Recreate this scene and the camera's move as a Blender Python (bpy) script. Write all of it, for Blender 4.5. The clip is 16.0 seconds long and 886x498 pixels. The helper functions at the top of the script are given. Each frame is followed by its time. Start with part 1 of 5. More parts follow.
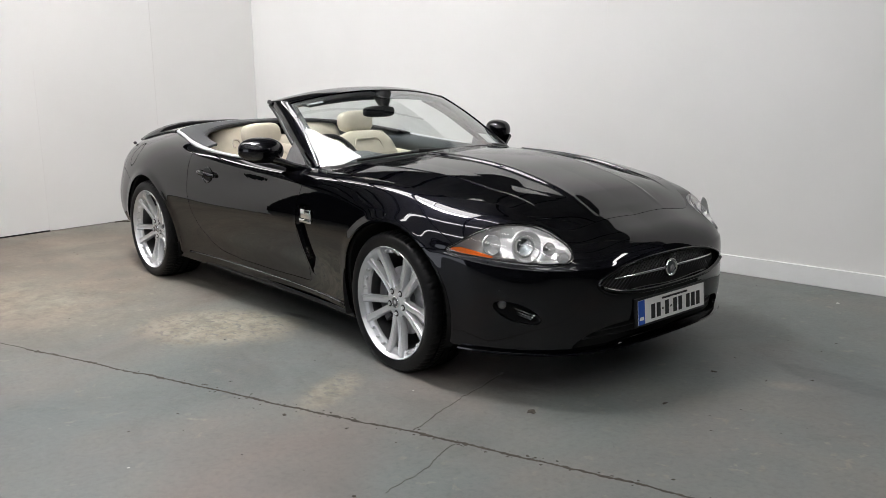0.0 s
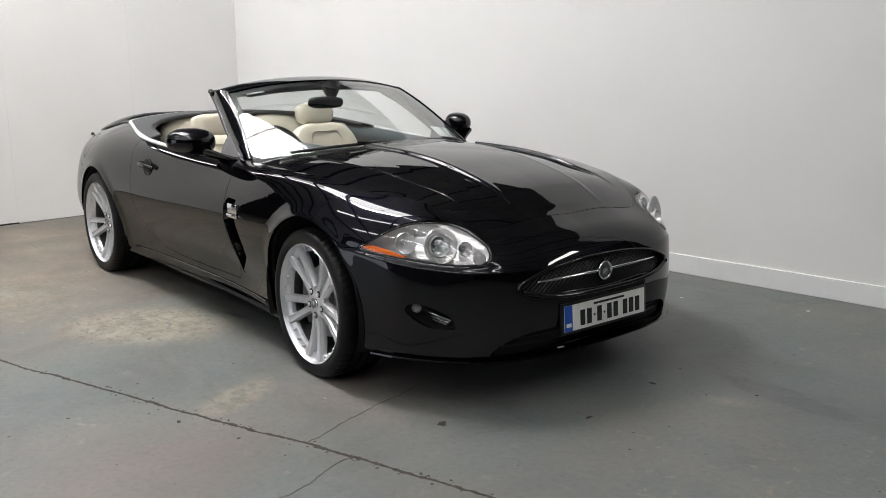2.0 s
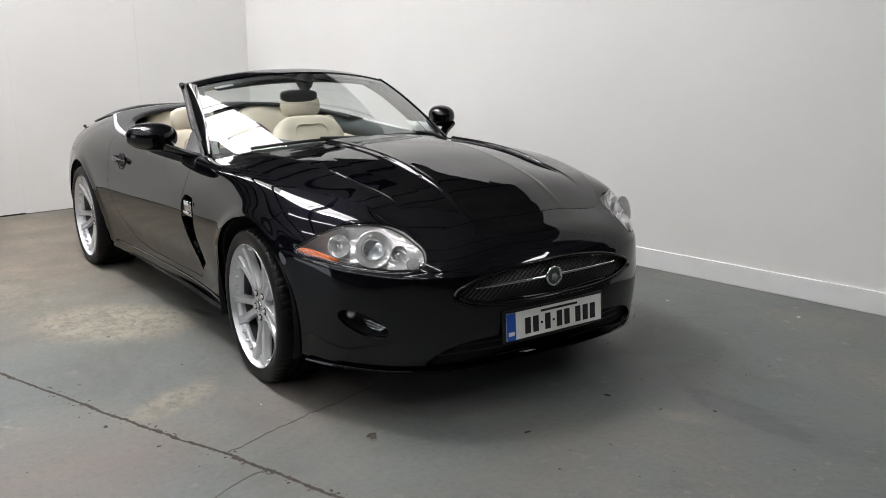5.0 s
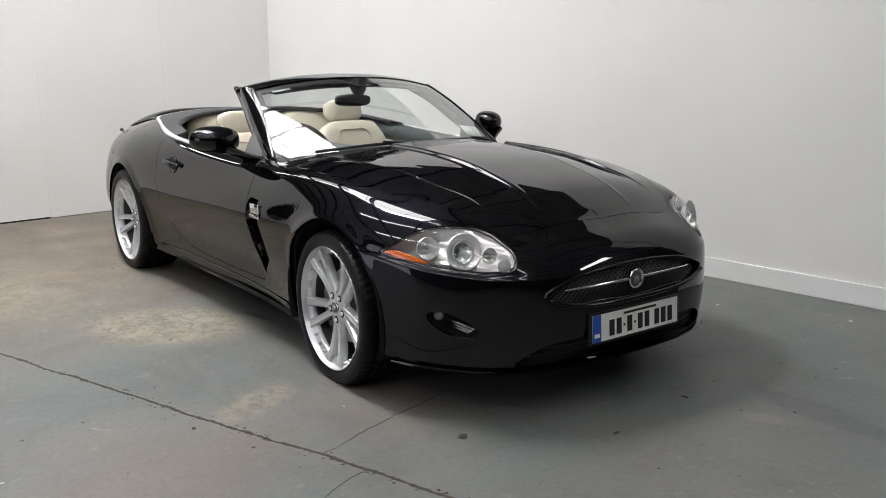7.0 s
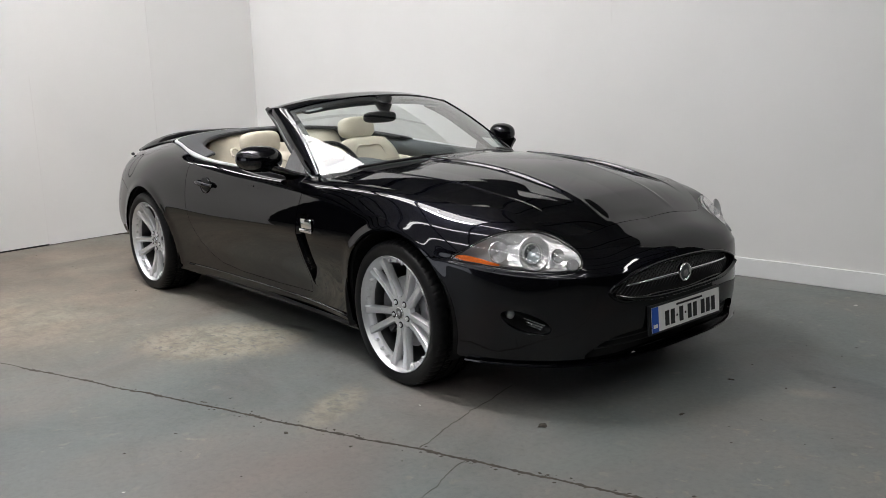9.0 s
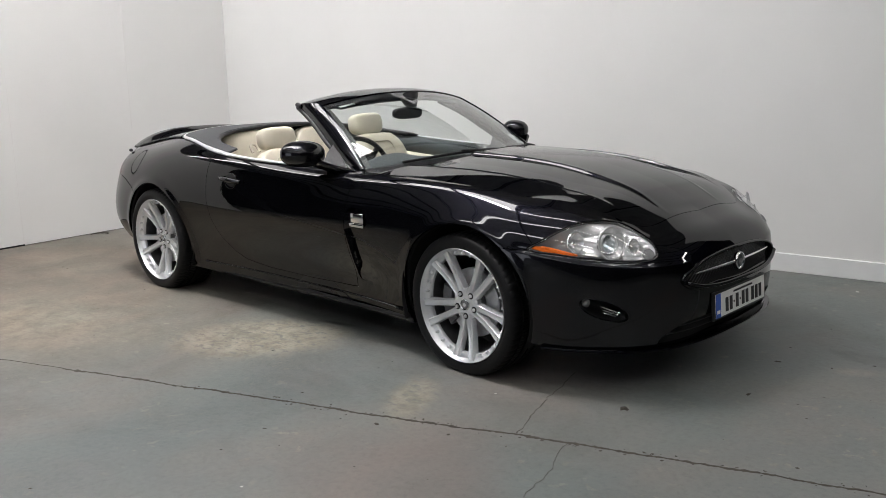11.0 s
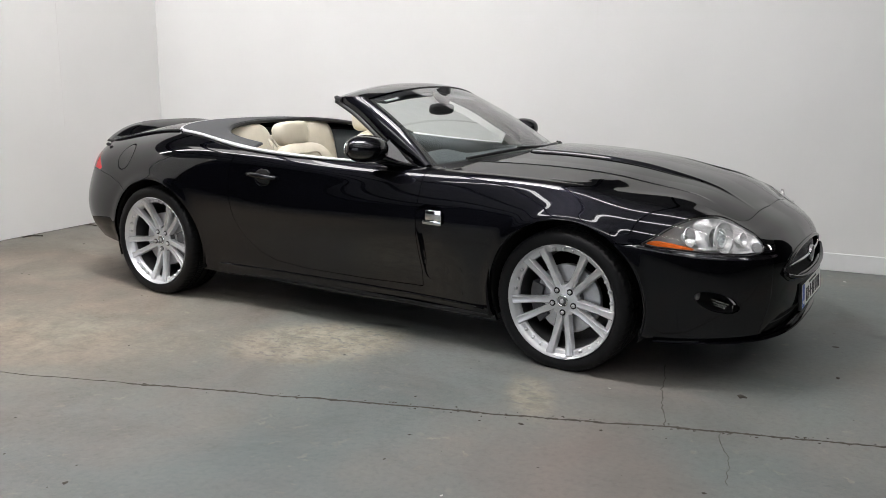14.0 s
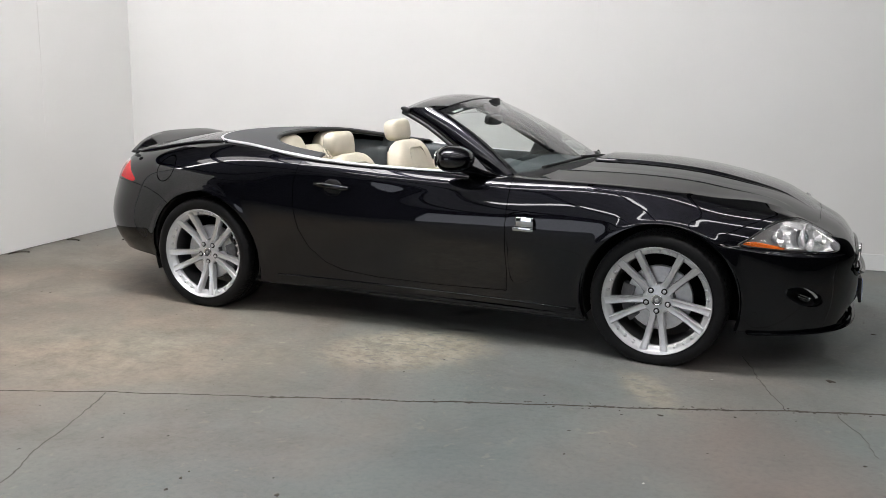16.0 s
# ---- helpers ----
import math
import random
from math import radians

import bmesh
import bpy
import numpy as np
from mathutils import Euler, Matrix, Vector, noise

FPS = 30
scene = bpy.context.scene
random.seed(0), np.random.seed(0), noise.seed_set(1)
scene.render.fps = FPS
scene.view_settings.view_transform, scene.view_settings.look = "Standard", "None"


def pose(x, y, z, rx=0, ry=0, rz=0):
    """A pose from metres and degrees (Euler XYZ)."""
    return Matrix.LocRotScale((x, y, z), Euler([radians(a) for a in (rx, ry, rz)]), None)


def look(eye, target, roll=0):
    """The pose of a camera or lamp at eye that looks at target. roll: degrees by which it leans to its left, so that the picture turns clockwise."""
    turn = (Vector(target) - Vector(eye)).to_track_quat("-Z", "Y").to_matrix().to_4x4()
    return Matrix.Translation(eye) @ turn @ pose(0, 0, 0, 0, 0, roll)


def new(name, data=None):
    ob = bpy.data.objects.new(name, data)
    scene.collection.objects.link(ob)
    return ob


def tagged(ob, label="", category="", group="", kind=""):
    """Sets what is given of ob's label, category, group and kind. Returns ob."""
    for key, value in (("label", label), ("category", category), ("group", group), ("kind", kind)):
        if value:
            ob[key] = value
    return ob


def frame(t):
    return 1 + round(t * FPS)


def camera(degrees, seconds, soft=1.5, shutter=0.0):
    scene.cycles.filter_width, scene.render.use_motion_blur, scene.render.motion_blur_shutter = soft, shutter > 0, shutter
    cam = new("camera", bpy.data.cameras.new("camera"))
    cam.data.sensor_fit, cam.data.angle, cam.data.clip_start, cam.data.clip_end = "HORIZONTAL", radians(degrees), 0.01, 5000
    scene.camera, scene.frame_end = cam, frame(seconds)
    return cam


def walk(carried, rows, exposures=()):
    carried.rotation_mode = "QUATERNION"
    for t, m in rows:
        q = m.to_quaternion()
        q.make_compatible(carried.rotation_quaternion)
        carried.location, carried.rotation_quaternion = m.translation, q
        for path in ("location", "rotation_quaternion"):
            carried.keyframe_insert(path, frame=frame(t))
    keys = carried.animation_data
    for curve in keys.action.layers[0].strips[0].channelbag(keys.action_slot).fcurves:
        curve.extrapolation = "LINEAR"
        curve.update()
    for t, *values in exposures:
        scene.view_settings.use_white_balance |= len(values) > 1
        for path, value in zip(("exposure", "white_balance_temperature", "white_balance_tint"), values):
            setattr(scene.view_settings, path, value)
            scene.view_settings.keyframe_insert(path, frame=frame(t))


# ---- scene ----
cam = camera(54.0, 16.0, soft=0.8)
PATH = [
    (0, (3.207, -3.362, 1.432), (1.73, -2.077, 1.025), -0.6),
    (0.5, (3.269, -3.247, 1.432), (1.783, -1.974, 1.018), -0.7),
    (1, (3.358, -3.133, 1.419), (1.865, -1.866, 1.01), -0.4),
    (1.5, (3.372, -3.02, 1.392), (1.873, -1.76, 0.985), -0.6),
    (2, (3.328, -2.825, 1.382), (1.808, -1.592, 0.97), -0.2),
    (2.5, (3.313, -2.664, 1.392), (1.777, -1.456, 0.967), -0.2),
    (3, (3.407, -2.499, 1.395), (1.853, -1.315, 0.965), -0.2),
    (3.5, (3.487, -2.39, 1.406), (1.91, -1.239, 0.973), -0.4),
    (4, (3.504, -2.328, 1.415), (1.905, -1.209, 0.976), -0.8),
    (6.5, (3.312, -2.568, 1.401), (1.74, -1.411, 0.966), 0.2),
    (7, (3.255, -2.707, 1.399), (1.687, -1.54, 0.975), -0.0),
    (7.5, (3.256, -2.821, 1.408), (1.706, -1.63, 0.985), -0.1),
    (8, (3.264, -2.989, 1.415), (1.763, -1.736, 0.996), -1.6),
    (8.5, (3.248, -3.132, 1.43), (1.753, -1.865, 1.032), -1.5),
    (9, (3.106, -3.267, 1.416), (1.618, -1.99, 1.022), -1.7),
    (9.2, (3.038, -3.34, 1.414), (1.569, -2.04, 1.024), -1.5),
    (11.3, (2.572, -3.918, 1.416), (1.27, -2.451, 1.027), -1.2),
    (11.5, (2.507, -3.958, 1.403), (1.238, -2.46, 1.024), -1.2),
    (12, (2.395, -4.047, 1.402), (1.178, -2.505, 1.028), -0.8),
    (12.5, (2.22, -4.096, 1.357), (1.031, -2.532, 0.98), -0.6),
    (13, (1.964, -4.215, 1.364), (0.813, -2.63, 0.961), -0.3),
    (13.5, (1.778, -4.353, 1.364), (0.67, -2.738, 0.958), 0.2),
    (14, (1.588, -4.579, 1.385), (0.568, -2.906, 0.988), 0.5),
    (14.5, (1.377, -4.729, 1.352), (0.41, -3.021, 0.971), 1.1),
    (15, (1.107, -4.892, 1.368), (0.19, -3.153, 0.995), 1.2),
    (15.5, (0.85, -5.073, 1.366), (0.006, -3.3, 0.986), 1.3),
    (16, (0.624, -5.234, 1.393), (-0.126, -3.419, 1.017), 0.9),
]
walk(cam, [(t, look(eye, target, roll)) for t, eye, target, roll in PATH], [(0, 0.03), (1.5, 0.02), (4, 0.0), (6.5, 0.0), (7.5, -0.06), (8, -0.13), (9, -0.16), (11.5, -0.14), (12, -0.12), (12.5, 0.02), (13, 0.05), (14, 0.0), (14.5, -0.03), (16, 0.0)])

# ---- light: the hall's rooflights and a dim closed hall ----
scene.view_settings.exposure = 0.0
world = bpy.data.worlds.new("hall_air")
scene.world = world
world.use_nodes = True
world.node_tree.nodes["Background"].inputs["Color"].default_value = (0.5, 0.52, 0.55, 1)
world.node_tree.nodes["Background"].inputs["Strength"].default_value = 0.03

ROOM_ANGLE = 6.9
CORNER = (-5.38, 1.43)
ROOM_X, ROOM_Y, ROOM_H = 17.0, 14.0, 5.2
HALL_U, HALL_V = -9.0, -6.0
WALL_H = 2.85
LEFT_END, LEFT_H = 4.6, 2.3
BACK_END = 7.35
LIGHT_PANELS = 16.1


# ---- materials ----
def material(name):
    m = bpy.data.materials.new(name)
    m.use_nodes = True
    nt = m.node_tree
    return m, nt, nt.nodes["Principled BSDF"]


def simple(name, color, rough=0.5, metal=0.0, coat=0.0, grain=0.0, scale=60.0, bump=0.0, spec=0.5):
    """A plain surface with fine variation of tone, gloss and relief."""
    m, nt, b = material(name)
    b.inputs["Base Color"].default_value = (*color, 1)
    b.inputs["Roughness"].default_value = rough
    b.inputs["Metallic"].default_value = metal
    b.inputs["Coat Weight"].default_value = coat
    b.inputs["Coat Roughness"].default_value = 0.02
    b.inputs["Specular IOR Level"].default_value = spec
    if grain or bump:
        tc = nt.nodes.new("ShaderNodeTexCoord")
        n = nt.nodes.new("ShaderNodeTexNoise")
        n.inputs["Scale"].default_value, n.inputs["Detail"].default_value = scale, 6
        nt.links.new(tc.outputs["Object"], n.inputs["Vector"])
        if grain:
            r = nt.nodes.new("ShaderNodeValToRGB")
            r.color_ramp.elements[0].position, r.color_ramp.elements[1].position = 0.3, 0.7
            r.color_ramp.elements[0].color = (*[c * (1 - grain) for c in color], 1)
            r.color_ramp.elements[1].color = (*[min(1, c * (1 + grain)) for c in color], 1)
            nt.links.new(n.outputs["Fac"], r.inputs["Fac"])
            nt.links.new(r.outputs["Color"], b.inputs["Base Color"])
        if bump:
            bp = nt.nodes.new("ShaderNodeBump")
            bp.inputs["Strength"].default_value, bp.inputs["Distance"].default_value = 0.6, bump
            nt.links.new(n.outputs["Fac"], bp.inputs["Height"])
            nt.links.new(bp.outputs["Normal"], b.inputs["Normal"])
    return m


def glassy(name, color, rough=0.0, alpha_mix=0.0, ior=1.45):
    """Clear thin glass: sheen on top of what is seen straight through."""
    m, nt, b = material(name)
    nt.nodes.remove(b)
    out = nt.nodes["Material Output"]
    tr = nt.nodes.new("ShaderNodeBsdfTransparent")
    tr.inputs["Color"].default_value = (*color, 1)
    gl = nt.nodes.new("ShaderNodeBsdfGlossy")
    gl.inputs["Roughness"].default_value = rough
    lw = nt.nodes.new("ShaderNodeLayerWeight")
    lw.inputs["Blend"].default_value = 0.5
    pw = nt.nodes.new("ShaderNodeMath")
    pw.operation = "POWER"
    pw.inputs[1].default_value = 3.3
    fr = nt.nodes.new("ShaderNodeMapRange")
    fr.inputs["To Min"].default_value, fr.inputs["To Max"].default_value = 2 * ((ior - 1) / (ior + 1)) ** 2, 1.0
    nt.links.new(lw.outputs["Facing"], pw.inputs[0])
    nt.links.new(pw.outputs[0], fr.inputs["Value"])
    mix = nt.nodes.new("ShaderNodeMixShader")
    nt.links.new(fr.outputs["Result"], mix.inputs["Fac"])
    nt.links.new(tr.outputs["BSDF"], mix.inputs[1])
    nt.links.new(gl.outputs["BSDF"], mix.inputs[2])
    nt.links.new(mix.outputs["Shader"], out.inputs["Surface"])
    return m


def emitter(name, color, strength):
    m, nt, b = material(name)
    b.inputs["Base Color"].default_value = (0.8, 0.8, 0.8, 1)
    b.inputs["Emission Color"].default_value = (*color, 1)
    b.inputs["Emission Strength"].default_value = strength
    return m


def paint_material():
    """Black paint with a trace of dark blue flake under a clear coat with faint ripple and dust."""
    m, nt, b = material("black_car_paint")
    b.inputs["Base Color"].default_value = (0.0074, 0.0075, 0.0104, 1)
    b.inputs["Specular Tint"].default_value = (0.05, 0.05, 0.062, 1)
    b.inputs["Metallic"].default_value = 1.0
    b.inputs["Roughness"].default_value = 0.42
    b.inputs["Specular IOR Level"].default_value = 0.0
    b.inputs["Coat Weight"].default_value = 1.0
    b.inputs["Coat IOR"].default_value = 1.49
    tc = nt.nodes.new("ShaderNodeTexCoord")
    n = nt.nodes.new("ShaderNodeTexNoise")
    n.inputs["Scale"].default_value, n.inputs["Detail"].default_value = 9.0, 3
    r = nt.nodes.new("ShaderNodeMapRange")
    r.inputs["From Min"].default_value, r.inputs["From Max"].default_value = 0.35, 0.7
    r.inputs["To Min"].default_value, r.inputs["To Max"].default_value = 0.006, 0.022
    nt.links.new(tc.outputs["Object"], n.inputs["Vector"])
    nt.links.new(n.outputs["Fac"], r.inputs["Value"])
    nt.links.new(r.outputs["Result"], b.inputs["Coat Roughness"])
    peel = nt.nodes.new("ShaderNodeTexNoise")
    peel.inputs["Scale"].default_value, peel.inputs["Detail"].default_value = 26.0, 2
    nt.links.new(tc.outputs["Object"], peel.inputs["Vector"])
    bp = nt.nodes.new("ShaderNodeBump")
    bp.inputs["Strength"].default_value, bp.inputs["Distance"].default_value = 0.06, 0.0010
    nt.links.new(peel.outputs["Fac"], bp.inputs["Height"])
    nt.links.new(bp.outputs["Normal"], b.inputs["Coat Normal"])
    return m


def floor_material():
    """Painted concrete: grey-green paint worn to brown-grey concrete in patches, with stains and fine relief."""
    m, nt, b = material("worn_painted_concrete")
    N, L = nt.nodes, nt.links
    tc = N.new("ShaderNodeTexCoord")

    def noise_tex(scale, detail=6, rough=0.6, distort=0.0):
        n = N.new("ShaderNodeTexNoise")
        n.inputs["Scale"].default_value, n.inputs["Detail"].default_value = scale, detail
        n.inputs["Roughness"].default_value, n.inputs["Distortion"].default_value = rough, distort
        L.new(tc.outputs["Object"], n.inputs["Vector"])
        return n

    def ramp(fac, stops):
        r = N.new("ShaderNodeValToRGB")
        while len(r.color_ramp.elements) < len(stops):
            r.color_ramp.elements.new(0.5)
        for e, (p, c) in zip(r.color_ramp.elements, stops):
            e.position, e.color = p, (*c, 1)
        L.new(fac, r.inputs["Fac"])
        return r

    def mix(fac, a, c, mode="MIX"):
        x = N.new("ShaderNodeMix")
        x.data_type, x.blend_type = "RGBA", mode
        if isinstance(fac, float):
            x.inputs["Factor"].default_value = fac
        else:
            L.new(fac, x.inputs["Factor"])
        L.new(a, x.inputs[6])
        L.new(c, x.inputs[7])
        return x.outputs[2]

    big = noise_tex(0.55, 4, 0.55, 0.3)
    mid = noise_tex(2.6, 8, 0.65, 0.5)
    fine = noise_tex(38.0, 8, 0.7)
    paint = ramp(big.outputs["Fac"], [(0.3, (0.098, 0.110, 0.108)), (0.52, (0.128, 0.136, 0.131)), (0.72, (0.162, 0.147, 0.133))])
    bare = ramp(mid.outputs["Fac"], [(0.3, (0.122, 0.104, 0.083)), (0.7, (0.172, 0.152, 0.126))])
    # worn concrete towards the rear of the bay, and in a scraped patch beside the car
    sep = N.new("ShaderNodeSeparateXYZ")
    L.new(tc.outputs["Object"], sep.inputs["Vector"])

    def math_node(op, a, c=None):
        x = N.new("ShaderNodeMath")
        x.operation = op
        for k, v in enumerate((a, c)):
            if v is None:
                continue
            if isinstance(v, (int, float)):
                x.inputs[k].default_value = v
            else:
                L.new(v, x.inputs[k])
        return x.outputs[0]

    def spot(cx, cy, rx, ry, turn, soft, noisy):
        a = radians(turn)
        dx, dy = math_node("SUBTRACT", sep.outputs["X"], cx), math_node("SUBTRACT", sep.outputs["Y"], cy)
        u = math_node("DIVIDE", math_node("ADD", math_node("MULTIPLY", dx, math.cos(a)), math_node("MULTIPLY", dy, math.sin(a))), rx)
        v = math_node("DIVIDE", math_node("SUBTRACT", math_node("MULTIPLY", dy, math.cos(a)), math_node("MULTIPLY", dx, math.sin(a))), ry)
        d = math_node("SQRT", math_node("ADD", math_node("MULTIPLY", u, u), math_node("MULTIPLY", v, v)))
        d = math_node("ADD", d, math_node("MULTIPLY", math_node("SUBTRACT", noisy.outputs["Fac"], 0.5), 1.3))
        mr = N.new("ShaderNodeMapRange")
        mr.inputs["From Min"].default_value, mr.inputs["From Max"].default_value = 1.0 + soft, 1.0 - soft
        L.new(d, mr.inputs["Value"])
        return mr.outputs["Result"]

    edge = noise_tex(7.0, 10, 0.75, 0.2)
    stretch = N.new("ShaderNodeMapping")
    stretch.inputs["Scale"].default_value = (9.0, 17.0, 1.0)
    stretch.inputs["Rotation"].default_value = (0, 0, radians(-22))
    L.new(tc.outputs["Object"], stretch.inputs["Vector"])
    scrape = N.new("ShaderNodeTexNoise")
    scrape.inputs["Scale"].default_value, scrape.inputs["Detail"].default_value, scrape.inputs["Roughness"].default_value = 1.6, 8, 0.7
    L.new(stretch.outputs["Vector"], scrape.inputs["Vector"])
    scraped = ramp(scrape.outputs["Fac"], [(0.40, (0, 0, 0)), (0.47, (1, 1, 1))])
    stain = spot(1.52, 0.50, 0.32, 0.085, -4, 0.14, edge)
    stain2 = spot(1.42, 0.28, 0.10, 0.05, 30, 0.4, edge)
    pale_area = spot(-2.6, -1.9, 0.8, 0.5, 20, 0.6, mid)
    grime = noise_tex(1.3, 10, 0.72, 0.8)
    wear1 = spot(-3.6, -1.2, 2.0, 2.6, 0, 0.5, mid)
    patch = spot(-1.25, -1.2, 0.46, 0.33, 40, 0.22, edge)
    patch2 = spot(0.04, -1.29, 0.10, 0.24, 30, 0.30, edge)
    rust = spot(0.58, -1.95, 0.34, 0.48, 22, 0.35, mid)
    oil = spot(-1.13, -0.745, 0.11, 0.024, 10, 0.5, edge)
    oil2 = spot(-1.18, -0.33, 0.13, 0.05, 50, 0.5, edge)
    col = mix(wear1, paint.outputs["Color"], bare.outputs["Color"])
    pale = ramp(edge.outputs["Fac"], [(0.38, (0.152, 0.138, 0.110)), (0.60, (0.285, 0.262, 0.212))])
    col = mix(math_node("MULTIPLY", pale_area, 0.5), col, pale.outputs["Color"])
    col = mix(math_node("MULTIPLY", math_node("MULTIPLY", patch, scraped.outputs["Color"]), 0.95), col, pale.outputs["Color"])
    col = mix(math_node("MULTIPLY", math_node("MULTIPLY", patch2, scraped.outputs["Color"]), 0.8), col, pale.outputs["Color"])
    fleck = noise_tex(15.0, 5, 0.62, 0.4)
    where = noise_tex(1.7, 3, 0.5, 0.6)
    flecks = ramp(fleck.outputs["Fac"], [(0.605, (0, 0, 0)), (0.635, (1, 1, 1))])
    zone = ramp(where.outputs["Fac"], [(0.46, (0, 0, 0)), (0.60, (1, 1, 1))])
    col = mix(math_node("MULTIPLY", math_node("MULTIPLY", flecks.outputs["Color"], zone.outputs["Color"]), 0.38), col, pale.outputs["Color"])
    pits = ramp(fleck.outputs["Fac"], [(0.30, (1, 1, 1)), (0.335, (0, 0, 0))])
    tone = ramp(edge.outputs["Fac"], [(0.3, (0.070, 0.068, 0.062)), (0.7, (0.10, 0.096, 0.088))])
    col = mix(math_node("MULTIPLY", pits.outputs["Color"], 0.35), col, tone.outputs["Color"])
    dark = ramp(edge.outputs["Fac"], [(0.3, (0.066, 0.071, 0.073)), (0.7, (0.084, 0.089, 0.090))])
    col = mix(math_node("MULTIPLY", stain, 0.62), col, dark.outputs["Color"])
    col = mix(math_node("MULTIPLY", stain2, 0.3), col, pale.outputs["Color"])
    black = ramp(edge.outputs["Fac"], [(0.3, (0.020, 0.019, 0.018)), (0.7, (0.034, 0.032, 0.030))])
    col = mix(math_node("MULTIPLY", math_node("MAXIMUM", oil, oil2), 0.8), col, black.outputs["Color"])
    dirt = ramp(grime.outputs["Fac"], [(0.36, (0.80, 0.79, 0.77)), (0.48, (1, 1, 1)), (0.62, (1.10, 1.09, 1.06))])
    col = mix(0.8, col, dirt.outputs["Color"], "MULTIPLY")
    red = ramp(mid.outputs["Fac"], [(0.3, (0.145, 0.115, 0.100)), (0.7, (0.17, 0.140, 0.124))])
    col = mix(math_node("MULTIPLY", rust, 0.6), col, red.outputs["Color"])
    speck = ramp(fine.outputs["Fac"], [(0.30, (0.60, 0.60, 0.60)), (0.5, (1, 1, 1)), (0.72, (1.18, 1.17, 1.15))])
    col = mix(0.5, col, speck.outputs["Color"], "MULTIPLY")
    cloud = ramp(mid.outputs["Fac"], [(0.25, (0.74, 0.76, 0.77)), (0.5, (1, 1, 1)), (0.75, (1.16, 1.13, 1.08))])
    col = mix(0.7, col, cloud.outputs["Color"], "MULTIPLY")
    hue = noise_tex(1.1, 6, 0.6, 0.9)
    tint = ramp(hue.outputs["Fac"], [(0.36, (0.90, 1.02, 1.03)), (0.50, (1, 1, 1)), (0.64, (1.13, 1.00, 0.95))])
    col = mix(0.5, col, tint.outputs["Color"], "MULTIPLY")
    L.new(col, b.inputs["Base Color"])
    rr = N.new("ShaderNodeMapRange")
    rr.inputs["To Min"].default_value, rr.inputs["To Max"].default_value = 0.34, 0.70
    L.new(math_node("ADD", mid.outputs["Fac"], math_node("MULTIPLY", wear1, 0.5)), rr.inputs["Value"])
    L.new(rr.outputs["Result"], b.inputs["Roughness"])
    bp = N.new("ShaderNodeBump")
    bp.inputs["Strength"].default_value, bp.inputs["Distance"].default_value = 0.55, 0.003
    L.new(fine.outputs["Fac"], bp.inputs["Height"])
    L.new(bp.outputs["Normal"], b.inputs["Normal"])
    return m


def wall_material(name, color):
    m, nt, b = material(name)
    N, L = nt.nodes, nt.links
    tc = N.new("ShaderNodeTexCoord")
    n1 = N.new("ShaderNodeTexNoise")
    n1.inputs["Scale"].default_value, n1.inputs["Detail"].default_value = 0.8, 5
    n2 = N.new("ShaderNodeTexNoise")
    n2.inputs["Scale"].default_value, n2.inputs["Detail"].default_value = 90, 4
    L.new(tc.outputs["Object"], n1.inputs["Vector"])
    L.new(tc.outputs["Object"], n2.inputs["Vector"])
    r = N.new("ShaderNodeValToRGB")
    r.color_ramp.elements[0].position, r.color_ramp.elements[1].position = 0.3, 0.65
    r.color_ramp.elements[0].color = (*[c * 0.94 for c in color], 1)
    r.color_ramp.elements[1].color = (*color, 1)
    L.new(n1.outputs["Fac"], r.inputs["Fac"])
    L.new(r.outputs["Color"], b.inputs["Base Color"])
    b.inputs["Roughness"].default_value = 0.6
    b.inputs["Specular IOR Level"].default_value = 0.3
    bp = N.new("ShaderNodeBump")
    bp.inputs["Strength"].default_value, bp.inputs["Distance"].default_value = 0.12, 0.001
    L.new(n2.outputs["Fac"], bp.inputs["Height"])
    L.new(bp.outputs["Normal"], b.inputs["Normal"])
    return m


PAINT = paint_material()
FLOOR = floor_material()
WALL = wall_material("white_painted_board", (0.70, 0.70, 0.69))
SKIRT = simple("white_gloss_skirting", (0.70, 0.71, 0.71), 0.35, grain=0.03, scale=8)
CRACK = simple("dirt_filled_joint", (0.052, 0.044, 0.035), 0.95, grain=0.3, scale=40)
FINECRACK = simple("dusty_hairline_crack", (0.090, 0.084, 0.074), 0.95, grain=0.3, scale=40)
GAP_SHADE = simple("gap_shade_black", (0.01, 0.01, 0.01), 0.9)
SEAMGREY = simple("grey_board_seam", (0.655, 0.65, 0.64), 0.8)
HALL = simple("dark_hall_cladding", (0.035, 0.036, 0.040), 0.8, grain=0.15, scale=2)
ROOF = simple("grey_roof_sheet", (0.78, 0.775, 0.77), 0.8, grain=0.15, scale=3)
STEEL = simple("dull_steel_purlin", (0.02, 0.02, 0.021), 0.7, grain=0.1, scale=6)
PANEL = emitter("translucent_rooflight", (1.0, 0.972, 0.970), LIGHT_PANELS * 1.12)
# emission cut on the left-hand sheets, to darken the left wall
PANEL_LOW = emitter("dimmed_rooflight", (1.0, 0.965, 0.955), LIGHT_PANELS * 0.22)
# one short sheet boosted as compact key light for the car's crisp shadow
PANEL_KEY = emitter("key_rooflight", (1.0, 0.972, 0.970), LIGHT_PANELS * 8.6)
PANEL_BANK = emitter("wide_rooflight", (1.0, 0.972, 0.970), LIGHT_PANELS * 0.78)
PANEL_GLINT = emitter("glint_lamp_tube", (1.0, 0.985, 0.97), LIGHT_PANELS * 1.2)
PANEL_ROW = emitter("rooflight_strip", (0.99, 0.985, 0.99), LIGHT_PANELS * 0.90)
